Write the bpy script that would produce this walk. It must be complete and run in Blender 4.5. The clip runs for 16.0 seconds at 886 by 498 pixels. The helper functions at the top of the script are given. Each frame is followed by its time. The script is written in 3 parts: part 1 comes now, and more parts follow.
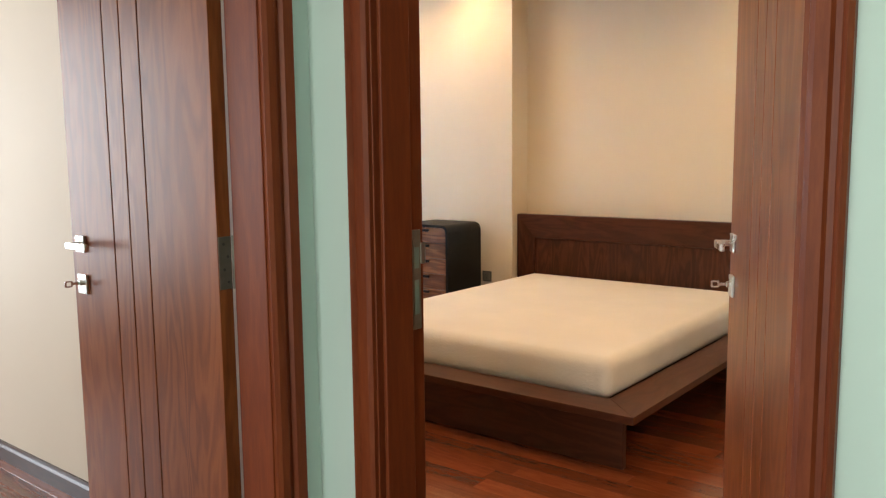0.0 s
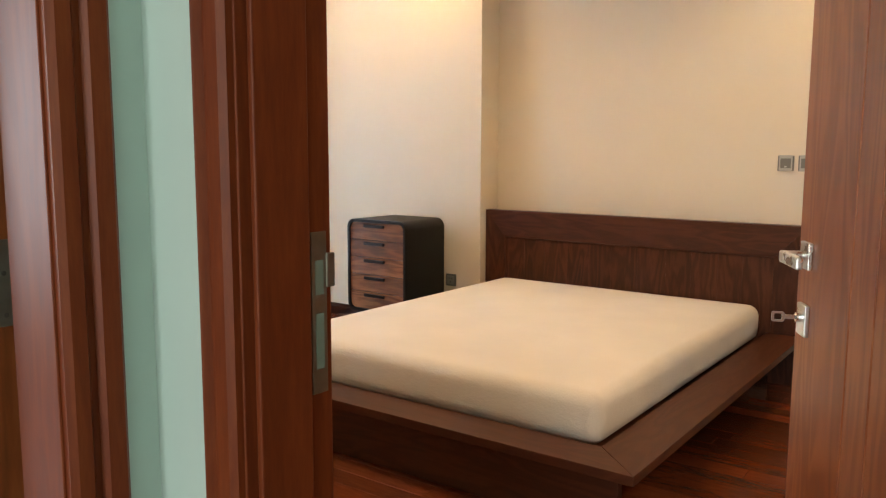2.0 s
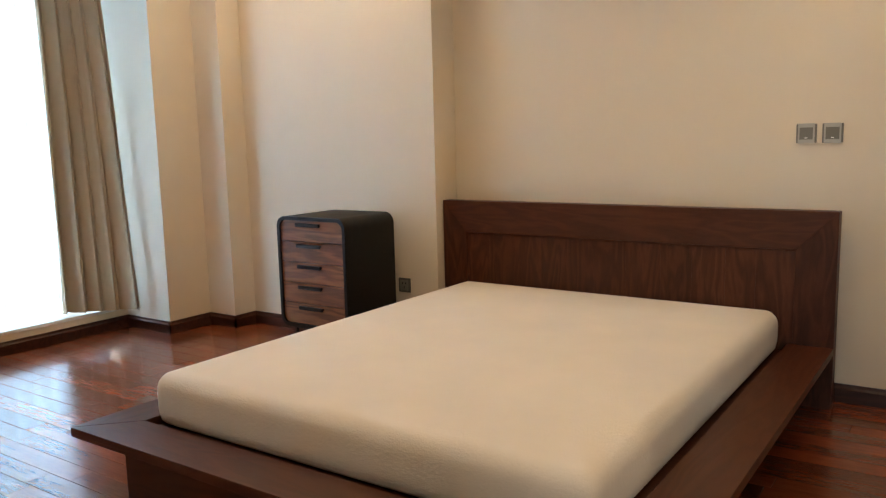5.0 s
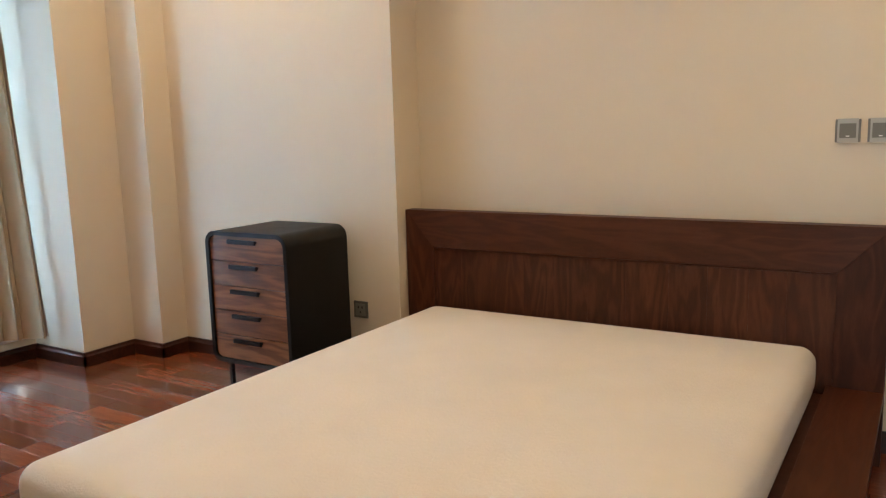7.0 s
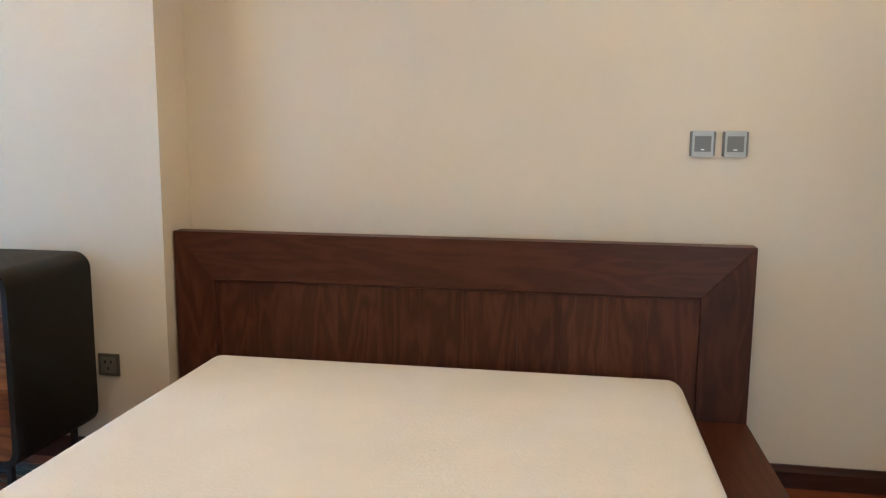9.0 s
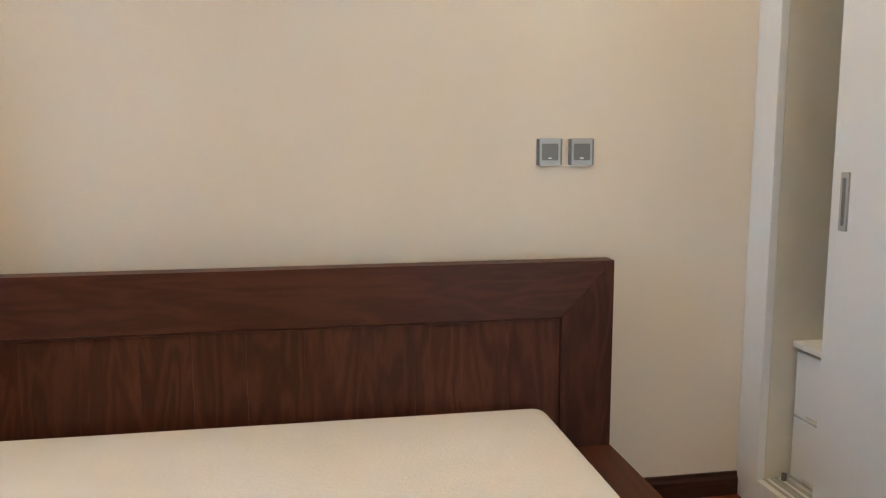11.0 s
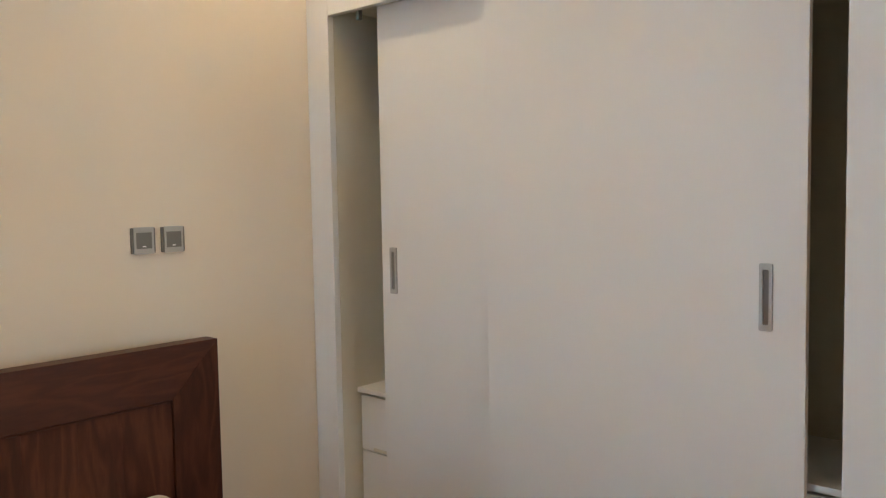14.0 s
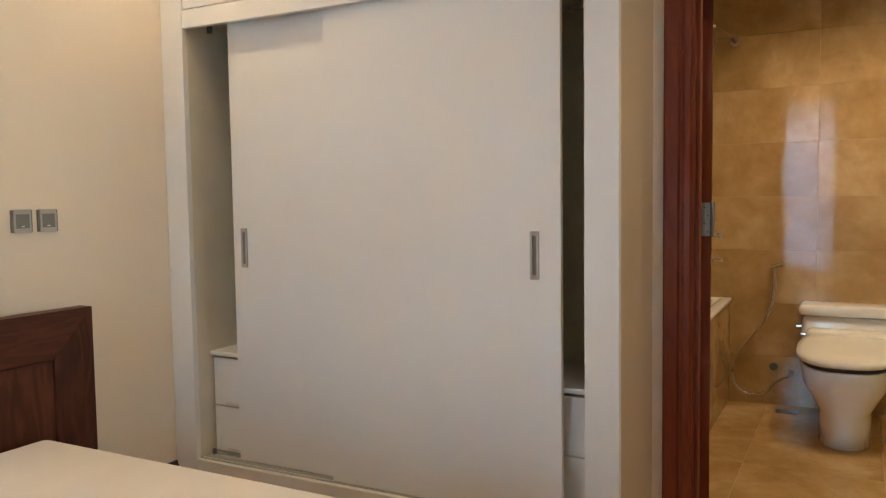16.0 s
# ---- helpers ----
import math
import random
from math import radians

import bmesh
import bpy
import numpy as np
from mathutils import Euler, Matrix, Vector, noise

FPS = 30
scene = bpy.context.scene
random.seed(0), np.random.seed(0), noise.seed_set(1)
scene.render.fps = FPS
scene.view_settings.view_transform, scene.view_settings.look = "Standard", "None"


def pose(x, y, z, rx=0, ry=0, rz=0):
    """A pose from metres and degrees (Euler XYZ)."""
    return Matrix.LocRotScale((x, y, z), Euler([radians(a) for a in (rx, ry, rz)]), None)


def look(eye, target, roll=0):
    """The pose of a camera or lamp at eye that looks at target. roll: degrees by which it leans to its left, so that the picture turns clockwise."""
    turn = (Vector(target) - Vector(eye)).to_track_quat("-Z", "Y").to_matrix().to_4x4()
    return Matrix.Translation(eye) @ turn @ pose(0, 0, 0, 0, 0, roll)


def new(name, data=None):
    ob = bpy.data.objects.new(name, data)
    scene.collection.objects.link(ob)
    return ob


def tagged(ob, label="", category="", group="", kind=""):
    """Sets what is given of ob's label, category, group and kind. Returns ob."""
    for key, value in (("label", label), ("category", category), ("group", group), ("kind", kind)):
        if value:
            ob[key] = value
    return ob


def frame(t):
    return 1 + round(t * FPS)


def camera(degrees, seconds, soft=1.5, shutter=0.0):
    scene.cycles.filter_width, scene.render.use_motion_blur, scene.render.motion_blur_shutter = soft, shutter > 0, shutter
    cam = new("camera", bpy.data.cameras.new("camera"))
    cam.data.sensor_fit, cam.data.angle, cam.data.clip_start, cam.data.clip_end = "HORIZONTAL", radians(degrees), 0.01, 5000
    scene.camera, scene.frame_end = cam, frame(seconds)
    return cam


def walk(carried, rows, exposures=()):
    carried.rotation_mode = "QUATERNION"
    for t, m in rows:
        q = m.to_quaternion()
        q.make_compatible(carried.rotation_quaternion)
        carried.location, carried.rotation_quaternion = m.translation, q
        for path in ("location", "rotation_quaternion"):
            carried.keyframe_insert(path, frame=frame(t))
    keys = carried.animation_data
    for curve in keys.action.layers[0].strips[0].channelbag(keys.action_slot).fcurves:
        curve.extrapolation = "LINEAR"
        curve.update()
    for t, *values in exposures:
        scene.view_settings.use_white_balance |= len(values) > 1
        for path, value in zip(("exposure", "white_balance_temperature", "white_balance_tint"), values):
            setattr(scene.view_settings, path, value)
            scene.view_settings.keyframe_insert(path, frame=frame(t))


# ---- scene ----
# ---- camera ----
cam = camera(58.63, 16.0, 1.25)
PATH = [
    (0, pose(3.424, -5.264, 1.306, 83.30, 0.63, 38.38)),
    (0.5, pose(3.321, -5.166, 1.290, 82.82, 0.24, 36.94)),
    (1, pose(3.195, -4.970, 1.274, 82.65, 0.00, 36.71)),
    (1.5, pose(3.104, -4.782, 1.272, 82.71, -0.47, 36.68)),
    (2, pose(3.000, -4.604, 1.245, 82.96, -0.19, 36.23)),
    (2.5, pose(2.901, -4.411, 1.232, 82.75, 0.54, 35.72)),
    (3, pose(2.837, -4.243, 1.267, 81.86, 1.28, 35.76)),
    (5.5, pose(2.515, -3.668, 1.210, 81.73, 1.50, 33.67)),
    (6, pose(2.411, -3.534, 1.226, 81.43, 1.59, 32.79)),
    (6.5, pose(2.298, -3.370, 1.235, 81.26, 1.52, 32.04)),
    (7, pose(2.184, -3.185, 1.245, 81.15, 1.60, 31.52)),
    (7.5, pose(2.029, -3.038, 1.207, 81.79, 1.38, 29.76)),
    (8, pose(1.853, -2.941, 1.195, 82.08, 0.93, 23.78)),
    (8.5, pose(1.675, -2.837, 1.214, 81.72, -0.08, 16.43)),
    (9, pose(1.471, -2.731, 1.220, 81.56, -0.45, 9.34)),
    (11.5, pose(1.047, -2.278, 1.226, 82.71, -0.58, -15.95)),
    (12, pose(0.931, -2.239, 1.246, 84.38, -1.31, -23.74)),
    (12.5, pose(0.818, -2.247, 1.291, 86.57, -0.43, -31.72)),
    (13, pose(0.735, -2.238, 1.341, 86.57, -0.03, -38.80)),
    (13.5, pose(0.675, -2.297, 1.294, 87.15, 0.74, -43.93)),
    (14, pose(0.598, -2.356, 1.308, 86.38, 0.99, -48.55)),
    (14.5, pose(0.466, -2.406, 1.294, 86.28, 0.96, -53.40)),
    (15, pose(0.272, -2.429, 1.284, 86.08, 0.72, -58.58)),
    (15.5, pose(0.128, -2.531, 1.275, 85.71, 0.88, -61.16)),
    (16, pose(-0.005, -2.665, 1.259, 86.17, 0.81, -62.37)),
]
walk(cam, PATH, [(0, 0.44, 7600, 18), (1.5, 0.42, 7600, 18), (3, 0.45, 6900, 14), (5.5, -0.06, 6850, 14), (6, -0.12, 6950, 14), (7, 0.17, 6650, 13), (8.5, 0.14, 5900, 10), (9, 0.34, 5750, 9), (11.5, 0.34, 5800, 10), (12.5, 0.14, 6050, 11), (14, 0.07, 6200, 11), (16, 0.13, 6500, 12)])

# ---- world and lights ----
FZ = -0.05     # finished floor
CZ = 2.75      # ceiling
world = bpy.data.worlds.new("world")
scene.world = world
world.use_nodes = True
wn = world.node_tree.nodes
sky = wn.new("ShaderNodeTexSky")
sky.sky_type, sky.sun_disc = "NISHITA", False
sky.sun_elevation, sky.sun_rotation = radians(45), radians(120)
world.node_tree.links.new(sky.outputs[0], wn["Background"].inputs[0])
wn["Background"].inputs[1].default_value = 0.1


def sun_lamp():
    d = bpy.data.lights.new("sun", "SUN")
    d.energy, d.angle, d.color = 2.0, radians(0.6), (1, .95, .88)
    new("sun", d).matrix_world = look((8, -12, 14), (0, 0, 0))


def area_lamp(name, eye, target, w, h, watts, color):
    d = bpy.data.lights.new(name, "AREA")
    d.shape, d.size, d.size_y, d.energy, d.color = "RECTANGLE", w, h, watts, color
    new(name, d).matrix_world = look(eye, target)


def spot(name, x, y, z, watts, color, size=120, blend=0.8, tx=0.0, ty=0.0):
    d = bpy.data.lights.new(name, "SPOT")
    d.energy, d.color, d.spot_size, d.spot_blend, d.shadow_soft_size = watts, color, radians(size), blend, 0.04
    new(name, d).matrix_world = look((x, y, z), (x + tx, y + ty, 0))


WARM = (1.0, 0.75, 0.44)
COOL = (0.68, 0.85, 1.0)
sun_lamp()
area_lamp("bedroom_window_light", (-2.78, -1.56, 1.33), (0, -1.56, 1.23), 1.42, 2.35, 240, COOL)
area_lamp("left_room_window_light", (-2.42, -5.6, 1.4), (0, -5.6, 1.3), 1.9, 1.9, 95, COOL)
# fill lamp added in an unseen opening to brighten the corridor
area_lamp("corridor_fill_light", (3.1, -8.3, 1.35), (2.2, -4, 1.3), 1.6, 1.9, 64, (0.8, 0.95, 1.0))
# the last five are unseen, added to brighten headboard wall and room
DOWNLIGHTS_AND_FILLS = [(-1.15, -0.62), (-0.35, -0.42), (2.25, -0.28), (0.45, -1.25), (1.6, -1.25), (0.6, -2.9), (2.5, -2.9), (-1.15, -2.6)]
for dx, dy in DOWNLIGHTS_AND_FILLS:
    spot("downlight_and_fill_lamp", dx, dy, CZ - 0.03, 22, WARM, 166, 1.0)
BATH_LIGHTS = [(4.2, -2.45), (4.2, -3.05)]
for dx, dy in BATH_LIGHTS:
    spot("bath_lamp", dx, dy, CZ - 0.15, 42, (1.0, 0.78, 0.5), 150)


# ---- materials ----
def mat(name):
    m = bpy.data.materials.new(name)
    m.use_nodes = True
    nt = m.node_tree
    return m, nt.nodes, nt.links, nt.nodes["Principled BSDF"]


def coords(n, l, scale, rot=(0, 0, 0)):
    c, mp = n.new("ShaderNodeTexCoord"), n.new("ShaderNodeMapping")
    mp.inputs["Scale"].default_value = scale
    mp.inputs["Rotation"].default_value = rot
    l.new(c.outputs["Object"], mp.inputs[0])
    return mp


def noise_tex(n, l, vec, scale, detail=4.0, rough=0.55, dist=0.0):
    t = n.new("ShaderNodeTexNoise")
    t.inputs["Scale"].default_value, t.inputs["Detail"].default_value = scale, detail
    t.inputs["Roughness"].default_value, t.inputs["Distortion"].default_value = rough, dist
    l.new(vec, t.inputs["Vector"])
    return t


def ramp(n, l, fac, stops):
    r = n.new("ShaderNodeValToRGB")
    e = r.color_ramp.elements
    while len(e) < len(stops):
        e.new(0.5)
    for el, (p, c) in zip(e, stops):
        el.position, el.color = p, (*c, 1)
    l.new(fac, r.inputs[0])
    return r


def bump(n, l, b, height, strength, dist):
    k = n.new("ShaderNodeBump")
    k.inputs["Strength"].default_value, k.inputs["Distance"].default_value = strength, dist
    l.new(height, k.inputs["Height"])
    l.new(k.outputs[0], b.inputs["Normal"])
    return k


def plain(name, color, rough, metal=0.0, spread=0.06, scale=6.0, bumps=0.0, bscale=300.0, coat=0.0):
    m, n, l, b = mat(name)
    mp = coords(n, l, (1, 1, 1))
    t = noise_tex(n, l, mp.outputs[0], scale, 5)
    lo = tuple(c * (1 - spread) for c in color)
    hi = tuple(min(1, c * (1 + spread)) for c in color)
    r = ramp(n, l, t.outputs["Fac"], [(0.3, lo), (0.7, hi)])
    l.new(r.outputs[0], b.inputs["Base Color"])
    b.inputs["Metallic"].default_value = metal
    mr = n.new("ShaderNodeMapRange")
    mr.inputs["To Min"].default_value, mr.inputs["To Max"].default_value = rough * 0.85, min(1, rough * 1.15)
    l.new(t.outputs["Fac"], mr.inputs["Value"])
    l.new(mr.outputs[0], b.inputs["Roughness"])
    b.inputs["Coat Weight"].default_value = coat
    if bumps:
        t2 = noise_tex(n, l, mp.outputs[0], bscale, 3)
        bump(n, l, b, t2.outputs["Fac"], bumps, 0.002)
    return m


def wood(name, dark, mid, light, axis, rough=0.3, vary=0.0, figure=1.0, coat=0.0, long=1.0, spec=0.4, rings_per=48.0):
    """Stained wood, its grain along axis; vary: spread of tone between pieces; figure: strength of the cathedral pattern."""
    m, n, l, b = mat(name)
    wide = 9.0
    b.inputs["Specular IOR Level"].default_value = spec
    sc = [wide] * 3
    sc["xyz".index(axis)] = long
    mp = coords(n, l, sc)
    info = n.new("ShaderNodeObjectInfo")
    add = n.new("ShaderNodeVectorMath")
    l.new(mp.outputs[0], add.inputs[0])
    off = n.new("ShaderNodeVectorMath")
    off.operation = "SCALE"
    off.inputs[0].default_value = (37, 53, 71)
    l.new(info.outputs["Random"], off.inputs["Scale"])
    l.new(off.outputs[0], add.inputs[1])
    vec = add.outputs[0]
    t1 = noise_tex(n, l, vec, 0.9, 3, 0.5, 0.5)
    k = n.new("ShaderNodeMath")
    k.operation = "MULTIPLY"
    k.inputs[1].default_value = rings_per
    l.new(t1.outputs["Fac"], k.inputs[0])
    sn = n.new("ShaderNodeMath")
    sn.operation = "SINE"
    l.new(k.outputs[0], sn.inputs[0])
    rings = n.new("ShaderNodeMapRange")
    rings.inputs["From Min"].default_value = -1
    l.new(sn.outputs[0], rings.inputs["Value"])
    fine = noise_tex(n, l, vec, 16, 6, 0.7)
    blot = noise_tex(n, l, vec, 0.35, 3)
    mix = n.new("ShaderNodeMix")
    mix.inputs[0].default_value = 0.35 * figure
    l.new(fine.outputs["Fac"], mix.inputs[2])
    l.new(rings.outputs[0], mix.inputs[3])
    mix2 = n.new("ShaderNodeMix")
    mix2.inputs[0].default_value = 0.4
    l.new(mix.outputs[0], mix2.inputs[2])
    l.new(blot.outputs["Fac"], mix2.inputs[3])
    r = ramp(n, l, mix2.outputs[0], [(0.28, dark), (0.5, mid), (0.72, light)])
    col = r.outputs[0]
    if vary:
        hsv = n.new("ShaderNodeHueSaturation")
        mr = n.new("ShaderNodeMapRange")
        mr.inputs["To Min"].default_value, mr.inputs["To Max"].default_value = 1 - vary, 1 + vary
        l.new(info.outputs["Random"], mr.inputs["Value"])
        l.new(mr.outputs[0], hsv.inputs["Value"])
        l.new(col, hsv.inputs["Color"])
        col = hsv.outputs[0]
    l.new(col, b.inputs["Base Color"])
    mr2 = n.new("ShaderNodeMapRange")
    mr2.inputs["To Min"].default_value, mr2.inputs["To Max"].default_value = rough * 0.8, rough * 1.25
    l.new(fine.outputs["Fac"], mr2.inputs["Value"])
    l.new(mr2.outputs[0], b.inputs["Roughness"])
    b.inputs["Coat Weight"].default_value = coat
    b.inputs["Coat Roughness"].default_value = 0.12
    bump(n, l, b, fine.outputs["Fac"], 0.06, 0.001)
    return m


def marble_mat(name, a, bcol, vein, rough):
    m, n, l, b = mat(name)
    mp = coords(n, l, (1, 1, 1))
    info = n.new("ShaderNodeObjectInfo")
    off = n.new("ShaderNodeVectorMath")
    off.operation = "SCALE"
    off.inputs[0].default_value = (17, 29, 41)
    l.new(info.outputs["Random"], off.inputs["Scale"])
    add = n.new("ShaderNodeVectorMath")
    l.new(mp.outputs[0], add.inputs[0])
    l.new(off.outputs[0], add.inputs[1])
    t = noise_tex(n, l, add.outputs[0], 2.6, 10, 0.66, 0.25)
    r = ramp(n, l, t.outputs["Fac"], [(0.36, a), (0.52, bcol), (0.68, vein)])
    l.new(r.outputs[0], b.inputs["Base Color"])
    b.inputs["Roughness"].default_value = rough
    return m


def cloth(name, color, weave, strength, translucent=0.0, see=0.0):
    m, n, l, b = mat(name)
    mp = coords(n, l, (1, 1, 1))
    t = noise_tex(n, l, mp.outputs[0], weave, 4, 0.7)
    big = noise_tex(n, l, mp.outputs[0], 3, 3)
    lo = tuple(c * 0.93 for c in color)
    r = ramp(n, l, big.outputs["Fac"], [(0.3, lo), (0.7, color)])
    l.new(r.outputs[0], b.inputs["Base Color"])
    b.inputs["Roughness"].default_value = 0.95
    b.inputs["Specular IOR Level"].default_value = 0.15
    b.inputs["Sheen Weight"].default_value = 0.15
    if strength:
        bump(n, l, b, t.outputs["Fac"], strength, 0.004)
    if translucent:
        tr, mx = n.new("ShaderNodeBsdfTranslucent"), n.new("ShaderNodeMixShader")
        l.new(r.outputs[0], tr.inputs[0])
        mx.inputs[0].default_value = translucent
        l.new(b.outputs[0], mx.inputs[1])
        l.new(tr.outputs[0], mx.inputs[2])
        out = mx.outputs[0]
        if see:
            tp, m2 = n.new("ShaderNodeBsdfTransparent"), n.new("ShaderNodeMixShader")
            m2.inputs[0].default_value = see
            l.new(out, m2.inputs[1])
            l.new(tp.outputs[0], m2.inputs[2])
            out = m2.outputs[0]
        l.new(out, n["Material Output"].inputs[0])
    return m


def glass_mat():
    m, n, l, b = mat("window_glass")
    b.inputs["Transmission Weight"].default_value = 1.0
    b.inputs["Roughness"].default_value = 0.0
    b.inputs["IOR"].default_value = 1.45
    return m


def glow(name, color, strength):
    m, n, l, b = mat(name)
    b.inputs["Emission Color"].default_value = (*color, 1)
    b.inputs["Emission Strength"].default_value = strength
    return m


CREAM = plain("cream_wall_paint", (0.76, 0.66, 0.53), 0.6, spread=0.025, scale=1.5, bumps=0.05, bscale=180)
AQUA = plain("pale_aqua_wall", (0.56, 0.70, 0.64), 0.5, spread=0.03, scale=1.5, bumps=0.05, bscale=180)
CEIL = plain("white_ceiling_paint", (0.85, 0.83, 0.79), 0.7, spread=0.02)
LACQ = plain("white_lacquer", (0.76, 0.74, 0.70), 0.38, spread=0.015, scale=2)
INNER = plain("wardrobe_inner_board", (0.66, 0.61, 0.49), 0.5, spread=0.03)
STEEL = plain("satin_steel", (0.62, 0.61, 0.58), 0.28, 1.0, spread=0.05, scale=30)
AGED = plain("aged_steel", (0.26, 0.25, 0.21), 0.4, 0.8, spread=0.1, scale=40)
CHROME = plain("chrome", (0.75, 0.74, 0.72), 0.1, 1.0, spread=0.03)
ALU = plain("silver_plastic", (0.42, 0.41, 0.385), 0.4, 0.3, spread=0.03)
GREY = plain("grey_plastic", (0.17, 0.165, 0.15), 0.4, spread=0.03)
SOCKET = plain("dark_grey_plastic", (0.10, 0.095, 0.08), 0.4, spread=0.05)
HOLE_SHADE = plain("pin_hole_shade", (0.01, 0.01, 0.01), 0.8)
BLACK = plain("black_lacquer", (0.008, 0.0075, 0.0075), 0.5, spread=0.2, scale=12, bumps=0.1, bscale=500)
BLACK.node_tree.nodes["Principled BSDF"].inputs["Specular IOR Level"].default_value = 0.25
BLACKMETAL = plain("black_metal", (0.02, 0.02, 0.022), 0.35, 0.6)
PORC = plain("white_porcelain", (0.84, 0.82, 0.77), 0.08, spread=0.02, coat=0.4)
SEAT = plain("cream_seat_plastic", (0.80, 0.77, 0.70), 0.25, spread=0.02)
# near-black that paints the shade between toilet bowl and lid
SEAT_SHADE = plain("seat_gap_shade", (0.02, 0.02, 0.02), 0.6)
WHITE = plain("white_window_paint", (0.8, 0.8, 0.8), 0.4)
BEDX = wood("bed_wood_lengthwise", (0.042, 0.0108, 0.0045), (0.066, 0.0178, 0.0072), (0.090, 0.027, 0.011), "x", 0.42, 0.06, 0.9, 0.0, 1.4, 0.28)
BEDY = wood("bed_wood_along_side", (0.042, 0.0108, 0.0045), (0.066, 0.0178, 0.0072), (0.090, 0.027, 0.011), "y", 0.42, 0.06, 0.9, 0.0, 1.4, 0.28)
BEDZ = wood("bed_wood_upright", (0.036, 0.0098, 0.0042), (0.063, 0.0175, 0.0072), (0.096, 0.031, 0.0132), "z", 0.45, 0.10, 1.1, 0.0, 1.7, 0.24, 44.0)
DOORZ = wood("door_wood_upright", (0.17, 0.040, 0.012), (0.26, 0.066, 0.019), (0.34, 0.10, 0.031), "z", 0.36, 0.05, 1.1, 0.0, 1.3, 0.3)
CASEZ = wood("door_casing_wood", (0.125, 0.023, 0.0075), (0.185, 0.036, 0.0105), (0.245, 0.056, 0.016), "z", 0.45, 0.05, 0.5, 0.0, 1.0, 0.25)
BASEX = wood("baseboard_wood", (0.030, 0.009, 0.006), (0.05, 0.016, 0.010), (0.07, 0.022, 0.013), "x", 0.3, 0.05)
FLOORX = wood("floor_wood", (0.105, 0.024, 0.010), (0.175, 0.042, 0.016), (0.25, 0.068, 0.026), "x", 0.2, 0.38, 0.35, 0.2)
OAK = wood("drawer_wood", (0.10, 0.032, 0.011), (0.22, 0.078, 0.027), (0.34, 0.13, 0.047), "x", 0.42, 0.12, 1.2)
MARBLE = marble_mat("beige_marble", (0.35, 0.21, 0.08), (0.455, 0.292, 0.124), (0.57, 0.40, 0.20), 0.06)
GROUT = plain("tile_grout", (0.55, 0.44, 0.28), 0.8)
MATTRESS = cloth("cream_mattress_fabric", (0.78, 0.71, 0.63), 85, 0.6)
CURTAIN = cloth("beige_curtain_fabric", (0.58, 0.46, 0.33), 400, 0.2, 0.25)
SHEER = cloth("white_sheer_fabric", (0.66, 0.78, 0.85), 500, 0.0, 0.55, 0.12)
GLASS = glass_mat()
LAMPGLOW = glow("lamp_diffuser", (1.0, 0.8, 0.55), 8.0)
BOXGREEN = plain("pale_green_plastic", (0.22, 0.33, 0.29), 0.4)
SUBFLOOR = plain("dark_floor_joint", (0.03, 0.012, 0.008), 0.7)


# ---- building helpers ----
def mesh_of(name, bm, material, smooth=False):
    me = bpy.data.meshes.new(name)
    bm.to_mesh(me)
    bm.free()
    me.materials.append(material)
    if smooth:
        for p in me.polygons:
            p.use_smooth = True
    return me


def part(name, bm, material, parent=None, label="", smooth=False):
    ob = new(name, mesh_of(name, bm, material, smooth))
    if parent:
        ob.parent = parent
        ob.matrix_parent_inverse = parent.matrix_basis.inverted()
    if label:
        ob["label"] = label
    return ob


def thing(name, at, label, category, group="", kind=""):
    ob = new(name)
    ob.location = at
    ob.empty_display_size = 0.1
    return tagged(ob, label, category, group, kind)


def structure(name, bm, material, label, category):
    return tagged(part(name, bm, material), label, category, kind="structure")


def box(x0, x1, y0, y1, z0, z1, bev=0.0, seg=2, bm=None):
    """A box in a bmesh, added to bm when one is given."""
    b = bmesh.new()
    bmesh.ops.create_cube(b, size=1)
    sx, sy, sz = abs(x1 - x0), abs(y1 - y0), abs(z1 - z0)
    bmesh.ops.scale(b, vec=(sx, sy, sz), verts=b.verts)
    bmesh.ops.translate(b, vec=((x0 + x1) / 2, (y0 + y1) / 2, (z0 + z1) / 2), verts=b.verts)
    if bev:
        bmesh.ops.bevel(b, geom=list(b.edges), offset=bev, segments=seg, affect="EDGES", profile=0.5)
    return join(bm, b) if bm else b


def join(a, b):
    me = bpy.data.meshes.new("tmp")
    b.to_mesh(me)
    b.free()
    a.from_mesh(me)
    bpy.data.meshes.remove(me)
    return a


def turned(bm, m):
    bmesh.ops.transform(bm, matrix=m, verts=bm.verts)
    return bm


def prism(points, axis, a, b, bev=0.0):
    """An outline of 2D points run along an axis from a to b (axis x: points are y, z; y: x, z; z: x, y)."""
    bm = bmesh.new()

    def at(p, q):
        return {"x": (q, p[0], p[1]), "y": (p[0], q, p[1]), "z": (p[0], p[1], q)}[axis]
    lo = [bm.verts.new(at(p, a)) for p in points]
    hi = [bm.verts.new(at(p, b)) for p in points]
    bm.faces.new(lo)
    bm.faces.new(hi[::-1])
    for i in range(len(points)):
        j = (i + 1) % len(points)
        bm.faces.new((lo[j], lo[i], hi[i], hi[j]))
    bmesh.ops.recalc_face_normals(bm, faces=bm.faces)
    if bev:
        bmesh.ops.bevel(bm, geom=list(bm.edges), offset=bev, segments=2, affect="EDGES", profile=0.5)
    return bm


